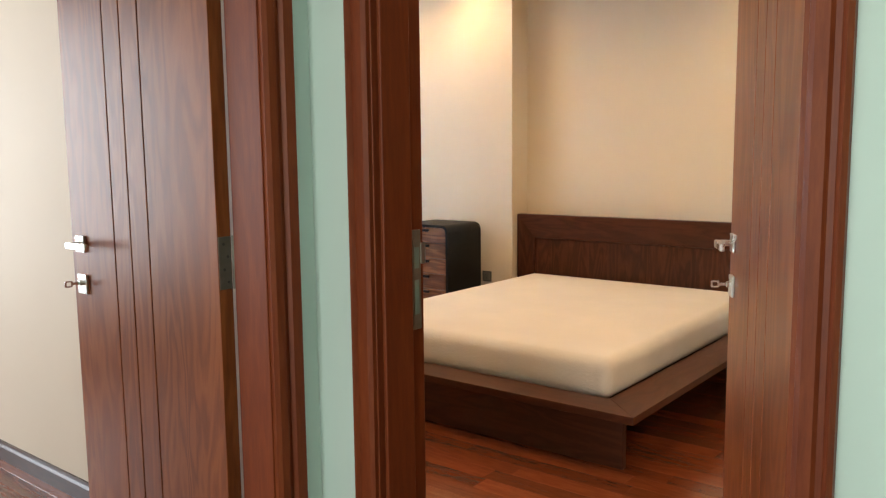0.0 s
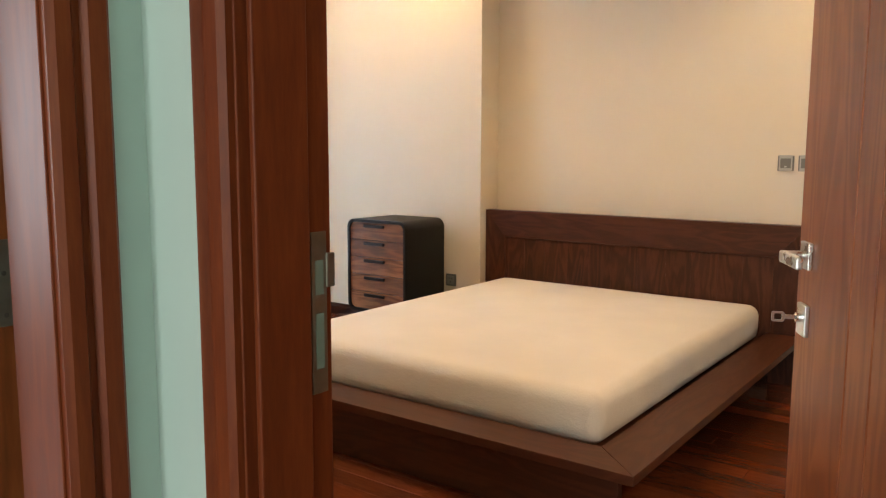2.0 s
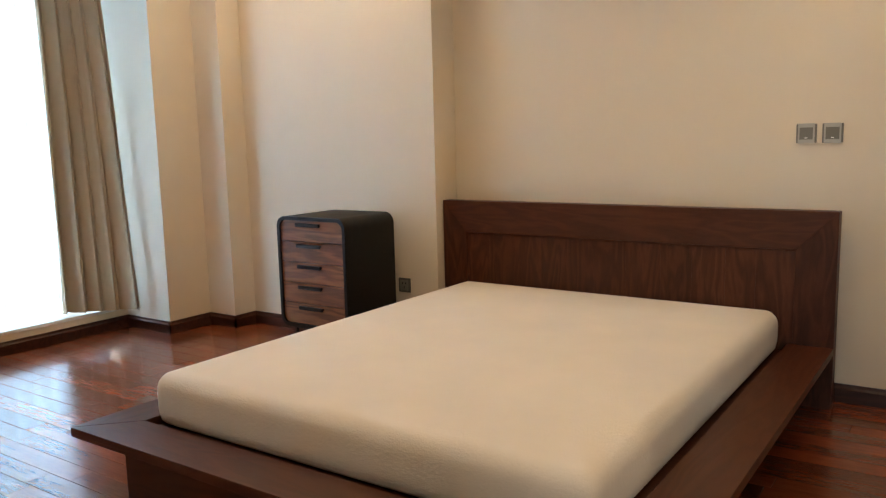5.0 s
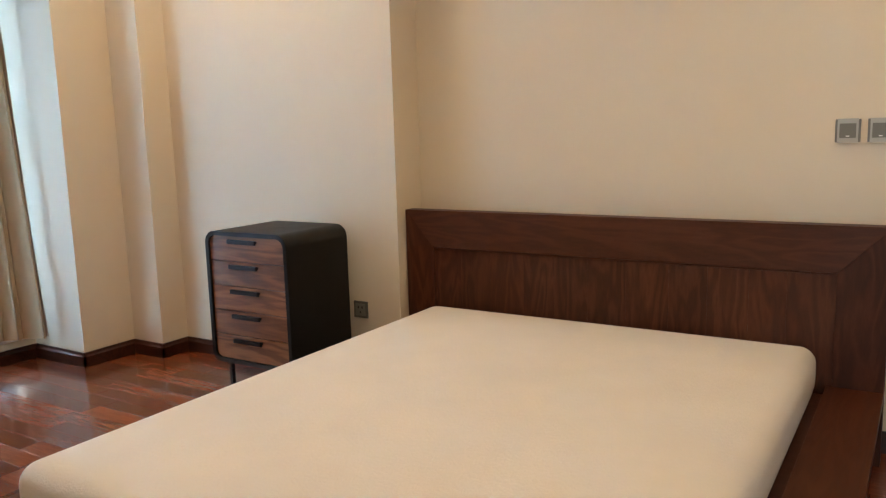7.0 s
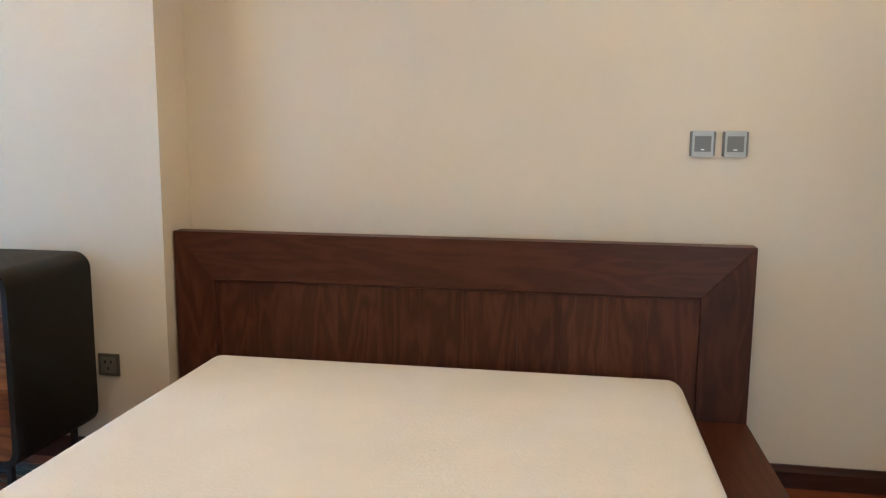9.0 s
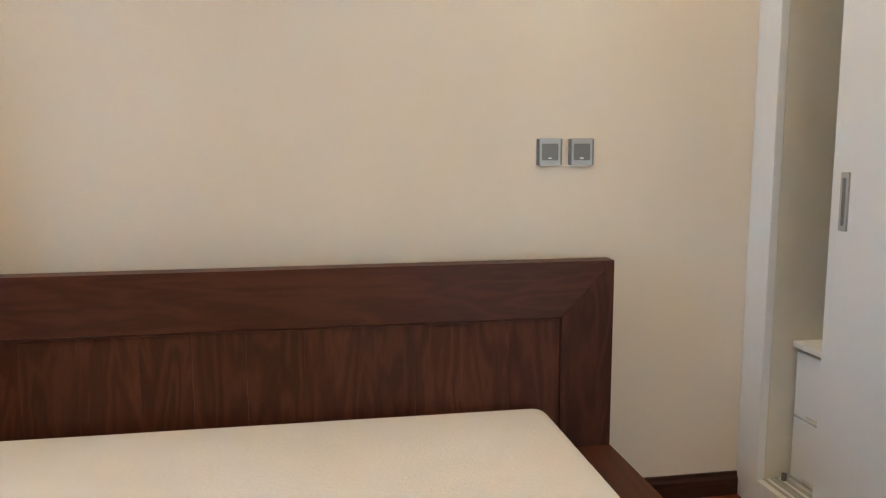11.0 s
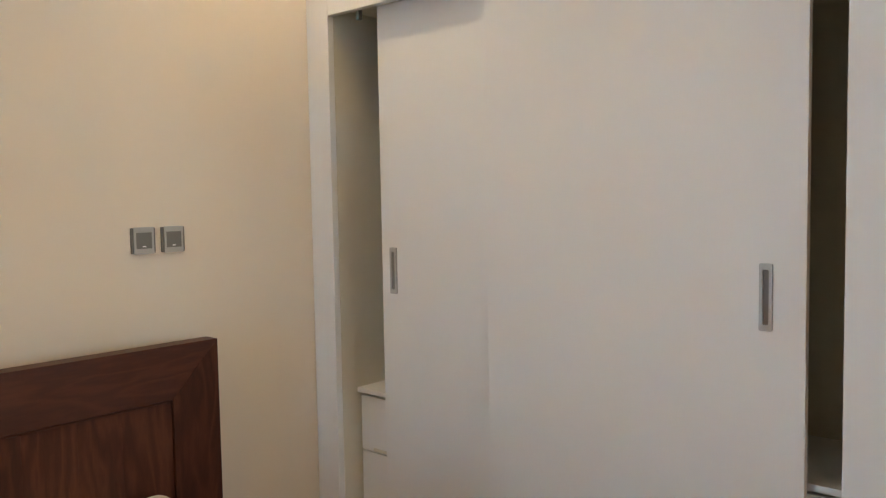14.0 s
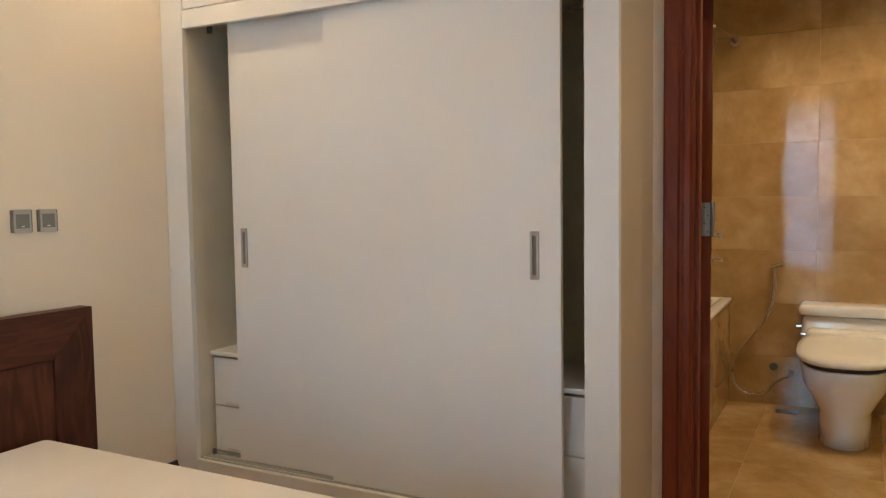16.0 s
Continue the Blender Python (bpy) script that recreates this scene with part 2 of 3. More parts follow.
def cyl(p, q, r, seg=16, r2=None, bm=None):
    b = bmesh.new()
    p, q = Vector(p), Vector(q)
    bmesh.ops.create_cone(b, cap_ends=True, segments=seg, radius1=r, radius2=r if r2 is None else r2, depth=(q - p).length)
    turned(b, Matrix.Translation((p + q) / 2) @ (q - p).to_track_quat("Z", "Y").to_matrix().to_4x4())
    return join(bm, b) if bm else b


def rounded(x0, x1, z0, z1, r, seg=6):
    pts = []
    for cx, cz, a0 in ((x1 - r, z1 - r, 0), (x0 + r, z1 - r, 90), (x0 + r, z0 + r, 180), (x1 - r, z0 + r, 270)):
        for i in range(seg + 1):
            a = radians(a0 + 90 * i / seg)
            pts.append((cx + r * math.cos(a), cz + r * math.sin(a)))
    return pts


def ring(outer, inner, y0, y1):
    """A frame between two outlines of as many points, in the xz plane, from y0 to y1."""
    bm = bmesh.new()
    n = len(outer)
    v = [[bm.verts.new((p[0], y, p[1])) for p in o] for o in (outer, inner) for y in (y0, y1)]
    for i in range(n):
        j = (i + 1) % n
        bm.faces.new((v[0][i], v[0][j], v[1][j], v[1][i]))
        bm.faces.new((v[2][j], v[2][i], v[3][i], v[3][j]))
        bm.faces.new((v[0][j], v[0][i], v[2][i], v[2][j]))
        bm.faces.new((v[1][i], v[1][j], v[3][j], v[3][i]))
    bmesh.ops.recalc_face_normals(bm, faces=bm.faces)
    return bm


def loft(loops, close=True):
    """A skin over loops of as many points each."""
    bm = bmesh.new()
    vs = [[bm.verts.new(p) for p in lp] for lp in loops]
    n = len(vs[0])
    for a, b in zip(vs, vs[1:]):
        for i in range(n):
            j = (i + 1) % n
            bm.faces.new((a[i], a[j], b[j], b[i]))
    if close:
        bm.faces.new(vs[0][::-1])
        bm.faces.new(vs[-1])
    bmesh.ops.recalc_face_normals(bm, faces=bm.faces)
    return bm


def tube(points, r, seg=8):
    """A round hose through points."""
    pts = [Vector(p) for p in points]
    loops = []
    for i, p in enumerate(pts):
        d = (pts[min(i + 1, len(pts) - 1)] - pts[max(i - 1, 0)]).normalized()
        q = d.to_track_quat("Z", "Y")
        loops.append([p + q @ Vector((r * math.cos(2 * math.pi * k / seg), r * math.sin(2 * math.pi * k / seg), 0)) for k in range(seg)])
    return loft(loops)


# ---- structure ----
def wall(name, x0, x1, y0, y1, z0=FZ, z1=CZ, material=None, label="smooth cream painted plaster wall"):
    return structure(name, box(x0, x1, y0, y1, z0, z1), material or CREAM, label, "wall")


AQL = "smooth pale aqua corridor wall"
YW, JX, JY = 0.16, -0.008, -0.06
BX, BY, AX, AY, WX = -1.58, -0.245, -1.835, -0.58, -2.30
SY0, SY1 = -3.88, -3.70          # bedroom door wall, corridor face and room face
DL, DR, DT = 2.115, 3.08, 2.10    # bedroom doorway
WF = 2.64                        # wardrobe front
BW0, BW1 = 3.17, 3.31            # bathroom door wall
BD0, BD1 = -3.05, -2.105         # bathroom doorway
FAR = 5.18                       # bathroom end wall

wall("wall_headboard", JX, 3.31, YW, 0.4)
wall("wall_column_wide", BX, JX, JY, 0.4)
wall("wall_column_middle", AX, BX, BY, 0.4)
wall("wall_column_window", -2.8, AX, AY, 0.4)
wall("wall_window_plinth", -2.8, WX, -3.70, AY, FZ, 0.075)
wall("wall_window_lintel", -2.8, -2.45, -3.70, AY, 2.55, CZ)
wall("wall_window_end", -2.8, -2.45, -3.70, -2.35, 0.10, 2.55)
wall("wall_south", -2.8, DL - 0.03, -3.79, SY1)
wall("wall_south_above_door", DL - 0.03, DR + 0.03, -3.79, SY1, DT + 0.03, CZ)
wall("wall_south_end", DR + 0.03, 3.31, -3.79, SY1)
wall("wall_corridor_corner", 1.775, DL - 0.03, SY0, -3.79, FZ, CZ, AQUA, AQL)
wall("wall_corridor_above_door", DL - 0.03, DR + 0.03, SY0, -3.79, DT + 0.03, CZ, AQUA, AQL)
wall("wall_corridor_end", DR + 0.03, 4.42, SY0, -3.79, FZ, CZ, AQUA, AQL)
LD0, LD1 = -4.87, -4.04           # doorway of the neighbouring room
wall("wall_corridor_side", 1.84, 1.90, LD1 + 0.03, SY0, FZ, CZ, AQUA, AQL)
wall("wall_corridor_side_far", 1.84, 1.90, -8.4, LD0 - 0.03, FZ, CZ, AQUA, AQL)
wall("wall_corridor_side_top", 1.84, 1.90, LD0 - 0.03, LD1 + 0.03, DT + 0.03, CZ, AQUA, AQL)
wall("wall_left_room_side", 1.775, 1.84, LD1 + 0.03, -3.79)
wall("wall_left_room_side_far", 1.775, 1.84, -8.4, LD0 - 0.03)
wall("wall_left_room_side_top", 1.775, 1.84, LD0 - 0.03, LD1 + 0.03, DT + 0.03, CZ)
wall("wall_corridor_east", 4.30, 4.42, -8.4, SY0, FZ, CZ, AQUA, AQL)
# unseen corridor end, made up to hold the opening for the fill lamp
wall("wall_corridor_south_low", 1.90, 4.30, -8.4, -8.28, FZ, 0.3, AQUA, AQL)
wall("wall_corridor_south_top", 1.90, 4.30, -8.4, -8.28, 2.4, CZ, AQUA, AQL)
wall("wall_corridor_south_a", 1.90, 1.97, -8.4, -8.28, 0.3, 2.4, AQUA, AQL)
wall("wall_corridor_south_b", 3.95, 4.30, -8.4, -8.28, 0.3, 2.4, AQUA, AQL)
wall("wall_left_room_south", -2.8, 1.775, -8.4, -8.28)
wall("wall_left_room_west_low", -2.45, -2.3, -8.28, -3.79, FZ, 0.4)
wall("wall_left_room_west_top", -2.45, -2.3, -8.28, -3.79, 2.4, CZ)
wall("wall_left_room_west_a", -2.45, -2.3, -4.6, -3.79, 0.4, 2.4)
wall("wall_left_room_west_b", -2.45, -2.3, -8.28, -6.6, 0.4, 2.4)
GLOSSC = plain("glossy_cream_panel", (0.76, 0.67, 0.52), 0.16, spread=0.03, scale=1.5)
wall("wall_wardrobe_return", 2.67, 3.31, -1.945, -1.925, FZ, CZ, GLOSSC, "glossy cream panel beside the wardrobe")
wall("wall_wardrobe_back", 3.21, 3.31, -1.925, YW)
wall("wall_bath_door_a", BW0, BW1, BD1 + 0.03, -1.945)
wall("wall_bath_door_b", BW0, BW1, SY1, BD0 - 0.03)
wall("wall_bath_door_top", BW0, BW1, BD0 - 0.03, BD1 + 0.03, DT + 0.03, CZ)
structure("ceiling", box(-2.8, 5.45, -8.4, 0.4, CZ, CZ + 0.12), CEIL, "white painted ceiling with recessed downlights", "ceiling")
structure("subfloor", box(-2.8, 4.42, -8.4, 0.4, FZ - 0.15, FZ - 0.012), SUBFLOOR, "dark bed under the floorboards", "floor")
structure("ground", box(-80, 80, -80, 80, -9.2, -9.0), plain("far_ground", (0.2, 0.22, 0.2), 0.9, spread=0.3), "grey green ground far below the windows", "ground")

# bathroom shell
wall("wall_bath_end", FAR, FAR + 0.12, -3.63, -0.9, FZ, CZ, GROUT, "bathroom wall clad in beige marble tiles")
wall("wall_bath_tub_side", BW1, FAR, -1.0, -0.9, FZ, CZ, GROUT, "bathroom wall clad in beige marble tiles")
wall("wall_bath_south", 4.42, FAR, -3.63, -3.53, FZ, CZ, GROUT, "bathroom wall clad in beige marble tiles")
structure("floor_bath_bed", box(4.42, FAR, -3.53, -1.0, FZ - 0.15, FZ - 0.006), GROUT, "grout under the marble floor", "floor")
structure("floor_bath", box(BW0, FAR, -3.53, -1.0, FZ - 0.005, FZ + 0.002), GROUT, "polished beige marble bathroom floor", "floor")


def board_run(name, pts, z0=FZ, h=0.085, t=0.016, label="dark stained wooden baseboard with a moulded top"):
    """Baseboard along a line of wall faces, each leg with its room-side normal to the right of travel."""
    base = thing(name, (pts[0][0], pts[0][1], z0), label, "baseboard", kind="structure")
    for (xa, ya), (xb, yb) in zip(pts, pts[1:]):
        d = Vector((xb - xa, yb - ya, 0)).normalized()
        nrm = Vector((d.y, -d.x, 0))
        prof = [(-0.001, 0), (t, 0), (t, h * 0.72), (t * 0.55, h * 0.84), (t * 0.5, h), (-0.001, h)]
        loops = [[Vector((px, py, z0)) + nrm * o + d * e + Vector((0, 0, z)) for o, z in prof] for px, py, e in ((xa, ya, -t), (xb, yb, t))]
        part("board", loft(loops), BASEX, base)
    return base


board_run("baseboard", [(WX, -3.68), (WX, AY), (AX, AY), (AX, BY), (BX, BY), (BX, JY), (JX, JY), (JX, YW), (WF + 0.01, YW)])
board_run("baseboard", [(DL - 0.1, SY1), (WX, SY1)])
board_run("baseboard", [(-2.3, -3.79), (0.7, -3.79), (1.775, -3.79)])


def lining(name, parent, axis, a0, a1, b0, b1, top):
    """Door lining round an opening from a0 to a1 along axis, through the wall from b0 to b1."""
    for lo, hi in ((a0 - 0.03, a0), (a1, a1 + 0.03)):
        bm = box(lo, hi, b0, b1, FZ, top, 0.002) if axis == "x" else box(b0, b1, lo, hi, FZ, top, 0.002)
        part("jamb", bm, CASEZ, parent)
    bm = box(a0 - 0.03, a1 + 0.03, b0, b1, top, top + 0.03, 0.002) if axis == "x" else box(b0, b1, a0 - 0.03, a1 + 0.03, top, top + 0.03, 0.002)
    part("head", bm, CASEZ, parent)


def casing(parent, axis, a, side, face, out, top, w=0.095):
    """A moulded upright: from a outwards to a + side*w, on a wall face, standing proud towards out."""
    prof = [(0.004, 0), (0.004, 0.012), (0.014, 0.02), (0.036, 0.021), (0.042, 0.014), (0.052, 0.013), (0.06, 0.024), (w - 0.008, 0.026), (w, 0.018), (w, 0)]
    pts = [(a + side * u, face + out * v) for u, v in prof]
    if axis == "y":
        pts = [(q, p) for p, q in pts]
    part("casing", prism(pts, "z", FZ, top + w), CASEZ, parent)


def casing_top(parent, axis, a0, a1, face, out, top, w=0.095):
    lo, hi = sorted((face, face + out * 0.024))
    bm = box(a0 - 0.001, a1 + 0.001, lo, hi, top + 0.004, top + w - 0.002, 0.003) if axis == "x" else box(lo, hi, a0 - 0.001, a1 + 0.001, top + 0.004, top + w - 0.002, 0.003)
    part("casing_head", bm, CASEZ, parent)


frame1 = thing("door_frame_1", (DL, SY0, FZ), "reddish brown wooden door frame with moulded casing", "door frame", kind="structure")
lining("jamb", frame1, "x", DL, DR, SY0, SY1, DT)
for a, s in ((DL, -1), (DR, 1)):
    casing(frame1, "x", a, s, SY0, -1, DT, 0.07)
casing_top(frame1, "x", DL, DR, SY0, -1, DT, 0.07)
part("stop", box(DL, DL + 0.012, SY0 + 0.02, SY1 - 0.055, FZ, DT, 0.003), CASEZ, frame1)
part("stop", box(DR - 0.014, DR, SY0 + 0.02, SY1 - 0.055, FZ, DT, 0.003), CASEZ, frame1)
strike = part("strike_plate", box(DL, DL + 0.003, SY1 - 0.045, SY1 - 0.012, 0.86, 1.12, 0.001), AGED, frame1, "satin steel strike plate")
part("lip", box(DL, DL + 0.006, SY1 - 0.014, SY1 + 0.004, 1.03, 1.085, 0.002), AGED, strike)
for z0, z1 in ((1.02, 1.075), (0.90, 0.99)):
    part("latch_hole", box(DL + 0.001, DL + 0.0036, SY1 - 0.038, SY1 - 0.02, z0, z1), BOXGREEN, strike, "pale green plastic latch box")

frame2 = thing("door_frame_2", (1.90, LD1, FZ), "reddish brown wooden door frame with moulded casing", "door frame", kind="structure")
lining("jamb", frame2, "y", LD0, LD1, 1.775, 1.90, DT)
for a, s in ((LD0, -1), (LD1, 1)):
    casing(frame2, "y", a, s, 1.90, 1, DT, 0.095)
casing_top(frame2, "y", LD0, LD1, 1.90, 1, DT, 0.115)

frame3 = thing("door_frame_3", (BW0, BD1, FZ), "dark reddish wooden bathroom door frame", "door frame", kind="structure")
lining("jamb", frame3, "y", BD0, BD1, BW0, BW1, DT)
for a, s in ((BD0, -1), (BD1, 1)):
    casing(frame3, "y", a, s, BW0, -1, DT, 0.115)
casing_top(frame3, "y", BD0, BD1, BW0, -1, DT, 0.115)
part("stop", box(BW0 + 0.03, BW1 - 0.055, BD1 - 0.014, BD1, FZ, DT, 0.003), CASEZ, frame3)


def lever_set(parent, x, y, z, side, towards, key=True):
    """Lever handle and keyhole plate on a leaf face; side: outward sign in y, towards: way the lever points in x."""
    ros = part("rosette", box(x - 0.026, x + 0.026, y, y + side * 0.009, z - 0.026, z + 0.026, 0.002), STEEL, parent, "square satin steel rosette")
    bm = cyl((x, y, z), (x, y + side * 0.05, z), 0.009)
    box(x - 0.012, x + towards * 0.125, y + side * 0.046, y + side * 0.058, z - 0.011, z + 0.011, 0.003, 2, bm)
    part("lever", bm, STEEL, ros)
    zk = z - 0.12
    esc = part("key_plate", box(x - 0.026, x + 0.026, y, y + side * 0.009, zk - 0.035, zk + 0.026, 0.002), STEEL, parent, "satin steel keyhole plate")
    part("cylinder", cyl((x, y, zk), (x, y + side * 0.018, zk), 0.009), CHROME, esc)
    if key:
        bm = box(x - 0.0015, x + 0.0015, y + side * 0.016, y + side * 0.038, zk - 0.004, zk + 0.004)
        join(bm, turned(ring(rounded(-0.012, 0.012, -0.01, 0.01, 0.004, 3), rounded(-0.007, 0.007, -0.006, 0.006, 0.002, 3), -0.001, 0.001), Matrix.Translation((x, y + side * 0.05, zk)) @ pose(0, 0, 0, 0, 0, 90)))
        part("key", bm, CHROME, esc, "small steel key in the lock")


def door_leaf(name, w, label, face, hinges=(0.22, 1.04, 1.86), finish=None):
    """A leaf hinged at its local origin, running along +x; face: sign in y of the face that has the key."""
    leaf = thing(name, (0, 0, 0), label, "door", kind="structure")
    t = 0.042
    part("core", box(0.002, w - 0.002, 0.004, t - 0.004, FZ + 0.008, DT - 0.006), BASEX, leaf)
    cuts = [0.0, 0.42 * w, 0.545 * w, 0.665 * w, w]
    for a, b in zip(cuts, cuts[1:]):
        lo = a + (0.0025 if a else 0)
        hi = b - (0.0025 if b < w else 0)
        part("plank", box(lo, hi, 0, t, FZ + 0.006, DT - 0.004, 0.0015), finish or DOORZ, leaf)
    for side, y in ((1, t), (-1, 0.0)):
        lever_set(leaf, w - 0.06, y, 1.05, side, -1, side == face)
    for z in hinges:
        h = part("hinge", box(-0.003, 0.001, 0.004, t - 0.002, z - 0.068, z + 0.068), AGED, leaf, "steel butt hinge with screws")
        bm = cyl((-0.006, -0.006, z - 0.069), (-0.006, -0.006, z + 0.069), 0.0075, 10)
        for k in range(4):
            cyl((-0.006, -0.006, z - 0.042 + 0.028 * k), (-0.006, -0.006, z - 0.041 + 0.028 * k), 0.0083, 10, None, bm)
        part("knuckle", bm, AGED, h)
        for k in range(4):
            part("screw", cyl((-0.004, 0.014 + 0.012 * (k % 2), z - 0.05 + 0.033 * k), (-0.0022, 0.014 + 0.012 * (k % 2), z - 0.05 + 0.033 * k), 0.004, 8), SOCKET, h)
    return leaf


# bedroom leaf: hinged at the right jamb, swung well into the room
leaf1 = door_leaf("door_1", 0.857, "reddish brown grooved wooden bedroom door standing open", 1)
ang1 = 117.8
leaf1.matrix_basis = pose(DR + 0.01, SY1 + 0.03, 0, 0, 0, ang1)
leaf2 = door_leaf("door_2", 0.75, "reddish brown grooved wooden door of the next room, open", 1)
leaf2.matrix_basis = pose(1.736, LD1 + 0.022, 0, 0, 0, 180)
# same finish as the other leaves; the darker casing wood paints in its shade
leaf3 = door_leaf("door_3", 0.76, "reddish wooden bathroom door standing open, shade painted into its wood", -1, (1.15,), CASEZ)
leaf3.matrix_basis = pose(BW1 + 0.015, BD1 - 0.040, 0, 0, 0, 9.5)


# ---- bedroom window ----
win = thing("window_1", (-2.6, -1.95, 0.1), "tall white framed bedroom window with clear panes", "window", kind="structure")
part("window_sill", box(-2.8, WX + 0.012, -3.70, AY, 0.078, 0.10, 0.004), WHITE, win, "white painted low window sill")
for y0, y1, z0, z1 in ((-2.35, -2.29, 0.1, 2.55), (-0.66, AY, 0.1, 2.55), (-2.29, -0.66, 0.1, 0.16), (-2.29, -0.66, 2.39, 2.55), (-1.53, -1.47, 0.16, 2.39), (-2.29, -1.53, 1.0, 1.05), (-1.47, -0.66, 1.0, 1.05)):
    part("window_frame", box(-2.72, -2.66, y0, y1, z0, z1, 0.004), WHITE, win)
for y0, y1 in ((-2.29, -1.53), (-1.47, -0.66)):
    for z0, z1 in ((0.16, 1.0), (1.05, 2.39)):
        pane = part("pane", box(-2.693, -2.687, y0, y1, z0, z1), GLASS, win)
        pane.visible_shadow = False


def drape(y0, y1, x, z0, z1, folds, depth, seed, flare=0.0, lean=0.0):
    """Hanging cloth with folds that wander and open towards the hem."""
    rnd = random.Random(seed)
    ph = [rnd.uniform(0, 6.28) for _ in range(4)]
    n, m = folds * 10, 14
    bm = bmesh.new()
    grid = []
    for k in range(2):
        g = []
        for j in range(m + 1):
            v = j / m
            row = []
            for i in range(n + 1):
                u = i / n
                a = u * folds * 2 * math.pi + 0.5 * math.sin(3 * u * math.pi + ph[0]) + 0.25 * math.sin(5 * v + ph[1] + 4 * u)
                dep = depth * (0.55 + 0.45 * (1 - v)) * (0.75 + 0.25 * math.sin(7 * u + ph[2]))
                yy = y0 + (y1 - y0) * u + flare * (1 - v) * (u - 0.3) + 0.012 * math.sin(2 * a)
                row.append(bm.verts.new((x + lean * u * (2 - v) / 2 + dep * math.sin(a) + k * 0.003, yy, z0 + (z1 - z0) * v)))
            g.append(row)
        grid.append(g)
    for k in range(2):
        for j in range(m):
            for i in range(n):
                q = (grid[k][j][i], grid[k][j][i + 1], grid[k][j + 1][i + 1], grid[k][j + 1][i])
                bm.faces.new(q if k else q[::-1])
    return bm


cur = thing("curtain", (-2.25, -0.95, 0.11), "beige heavy curtain drawn aside beside the window", "curtain")
part("cloth", drape(-1.00, -0.665, -2.40, 0.115, 2.6, 5, 0.06, 8, 0.06, 0.36), CURTAIN, cur, "", True)
part("rail", cyl((-2.36, -3.3, 2.62), (-2.36, -0.6, 2.62), 0.012), WHITE, cur)
sheer = thing("sheer_curtain", (-2.36, -2, 0.11), "thin white sheer curtain glowing with daylight", "curtain")
part("cloth", drape(-2.42, -0.63, -2.50, 0.115, 2.6, 15, 0.025, 5), SHEER, sheer, "", True)


# ---- bed ----
def bed():
    b = thing("bed", (1.04, -1.1, FZ), "dark brown wooden platform bed with a framed headboard", "bed")
    W, H, FY, PT = 2.087, 0.846, -2.345, 0.236
    t0, t1 = 0.0, 0.07
    px0, px1, pz = 0.156, 1.915, 0.668
    top = prism([(0, H), (W, H), (px1, pz), (px0, pz)], "y", t0, t1, 0.0015)
    part("headboard_top_rail", top, BEDX, b)
    part("headboard_stile", prism([(0, FZ), (0, H), (px0, pz), (px0, FZ)], "y", t0, t1, 0.0015), BEDZ, b)
    part("headboard_stile", prism([(W, FZ), (W, H), (px1, pz), (px1, FZ)], "y", t0, t1, 0.0015), BEDZ, b)
    n = 11
    rnd = random.Random(4)
    e = [px0 + (px1 - px0) * i / n + (rnd.uniform(-0.02, 0.02) if 0 < i < n else 0) for i in range(n + 1)]
    for x0, x1 in zip(e, e[1:]):
        part("headboard_plank", box(x0 + 0.0001, x1 - 0.0001, 0.013, 0.055, 0.1, pz - 0.001, 0.0004), BEDZ, b)
    part("headboard_bead", box(px0, px1, 0.004, 0.013, pz - 0.008, pz - 0.001, 0.002), BEDX, b)
    ix0, ix1, iy = 0.172, 1.895, -2.165
    zt, zb = PT, PT - 0.034
    g = 0.0008
    part("foot_ledge", prism([(0, FY), (W, FY), (ix1, iy), (ix0, iy)], "z", zb, zt, 0.0015), BEDX, b)
    part("side_ledge", prism([(0, FY + g * 3), (ix0, iy + g * 3), (ix0, -0.002), (0, -0.002)], "z", zb, zt, 0.0015), BEDY, b)
    part("side_ledge", prism([(W, FY + g * 3), (ix1, iy + g * 3), (ix1, -0.002), (W, -0.002)], "z", zb, zt, 0.0015), BEDY, b)
    part("deck", box(ix0 - 0.03, ix1 + 0.03, iy - 0.03, -0.003, zb - 0.03, zb - 0.001), BEDX, b)
    part("foot_panel", box(0.125, W - 0.10, FY + 0.12, FY + 0.155, FZ, zb - 0.001, 0.003), BEDX, b)
    for x in (0.42, W - 0.42):
        part("side_rail", box(x - 0.02, x + 0.02, FY + 0.156, -0.005, FZ + 0.02, zb - 0.031), BEDY, b)
        for y in (-1.6, -0.5):
            part("leg", box(x - 0.03, x + 0.03, y - 0.03, y + 0.03, FZ, FZ + 0.02), BEDZ, b)
    return b


bed()


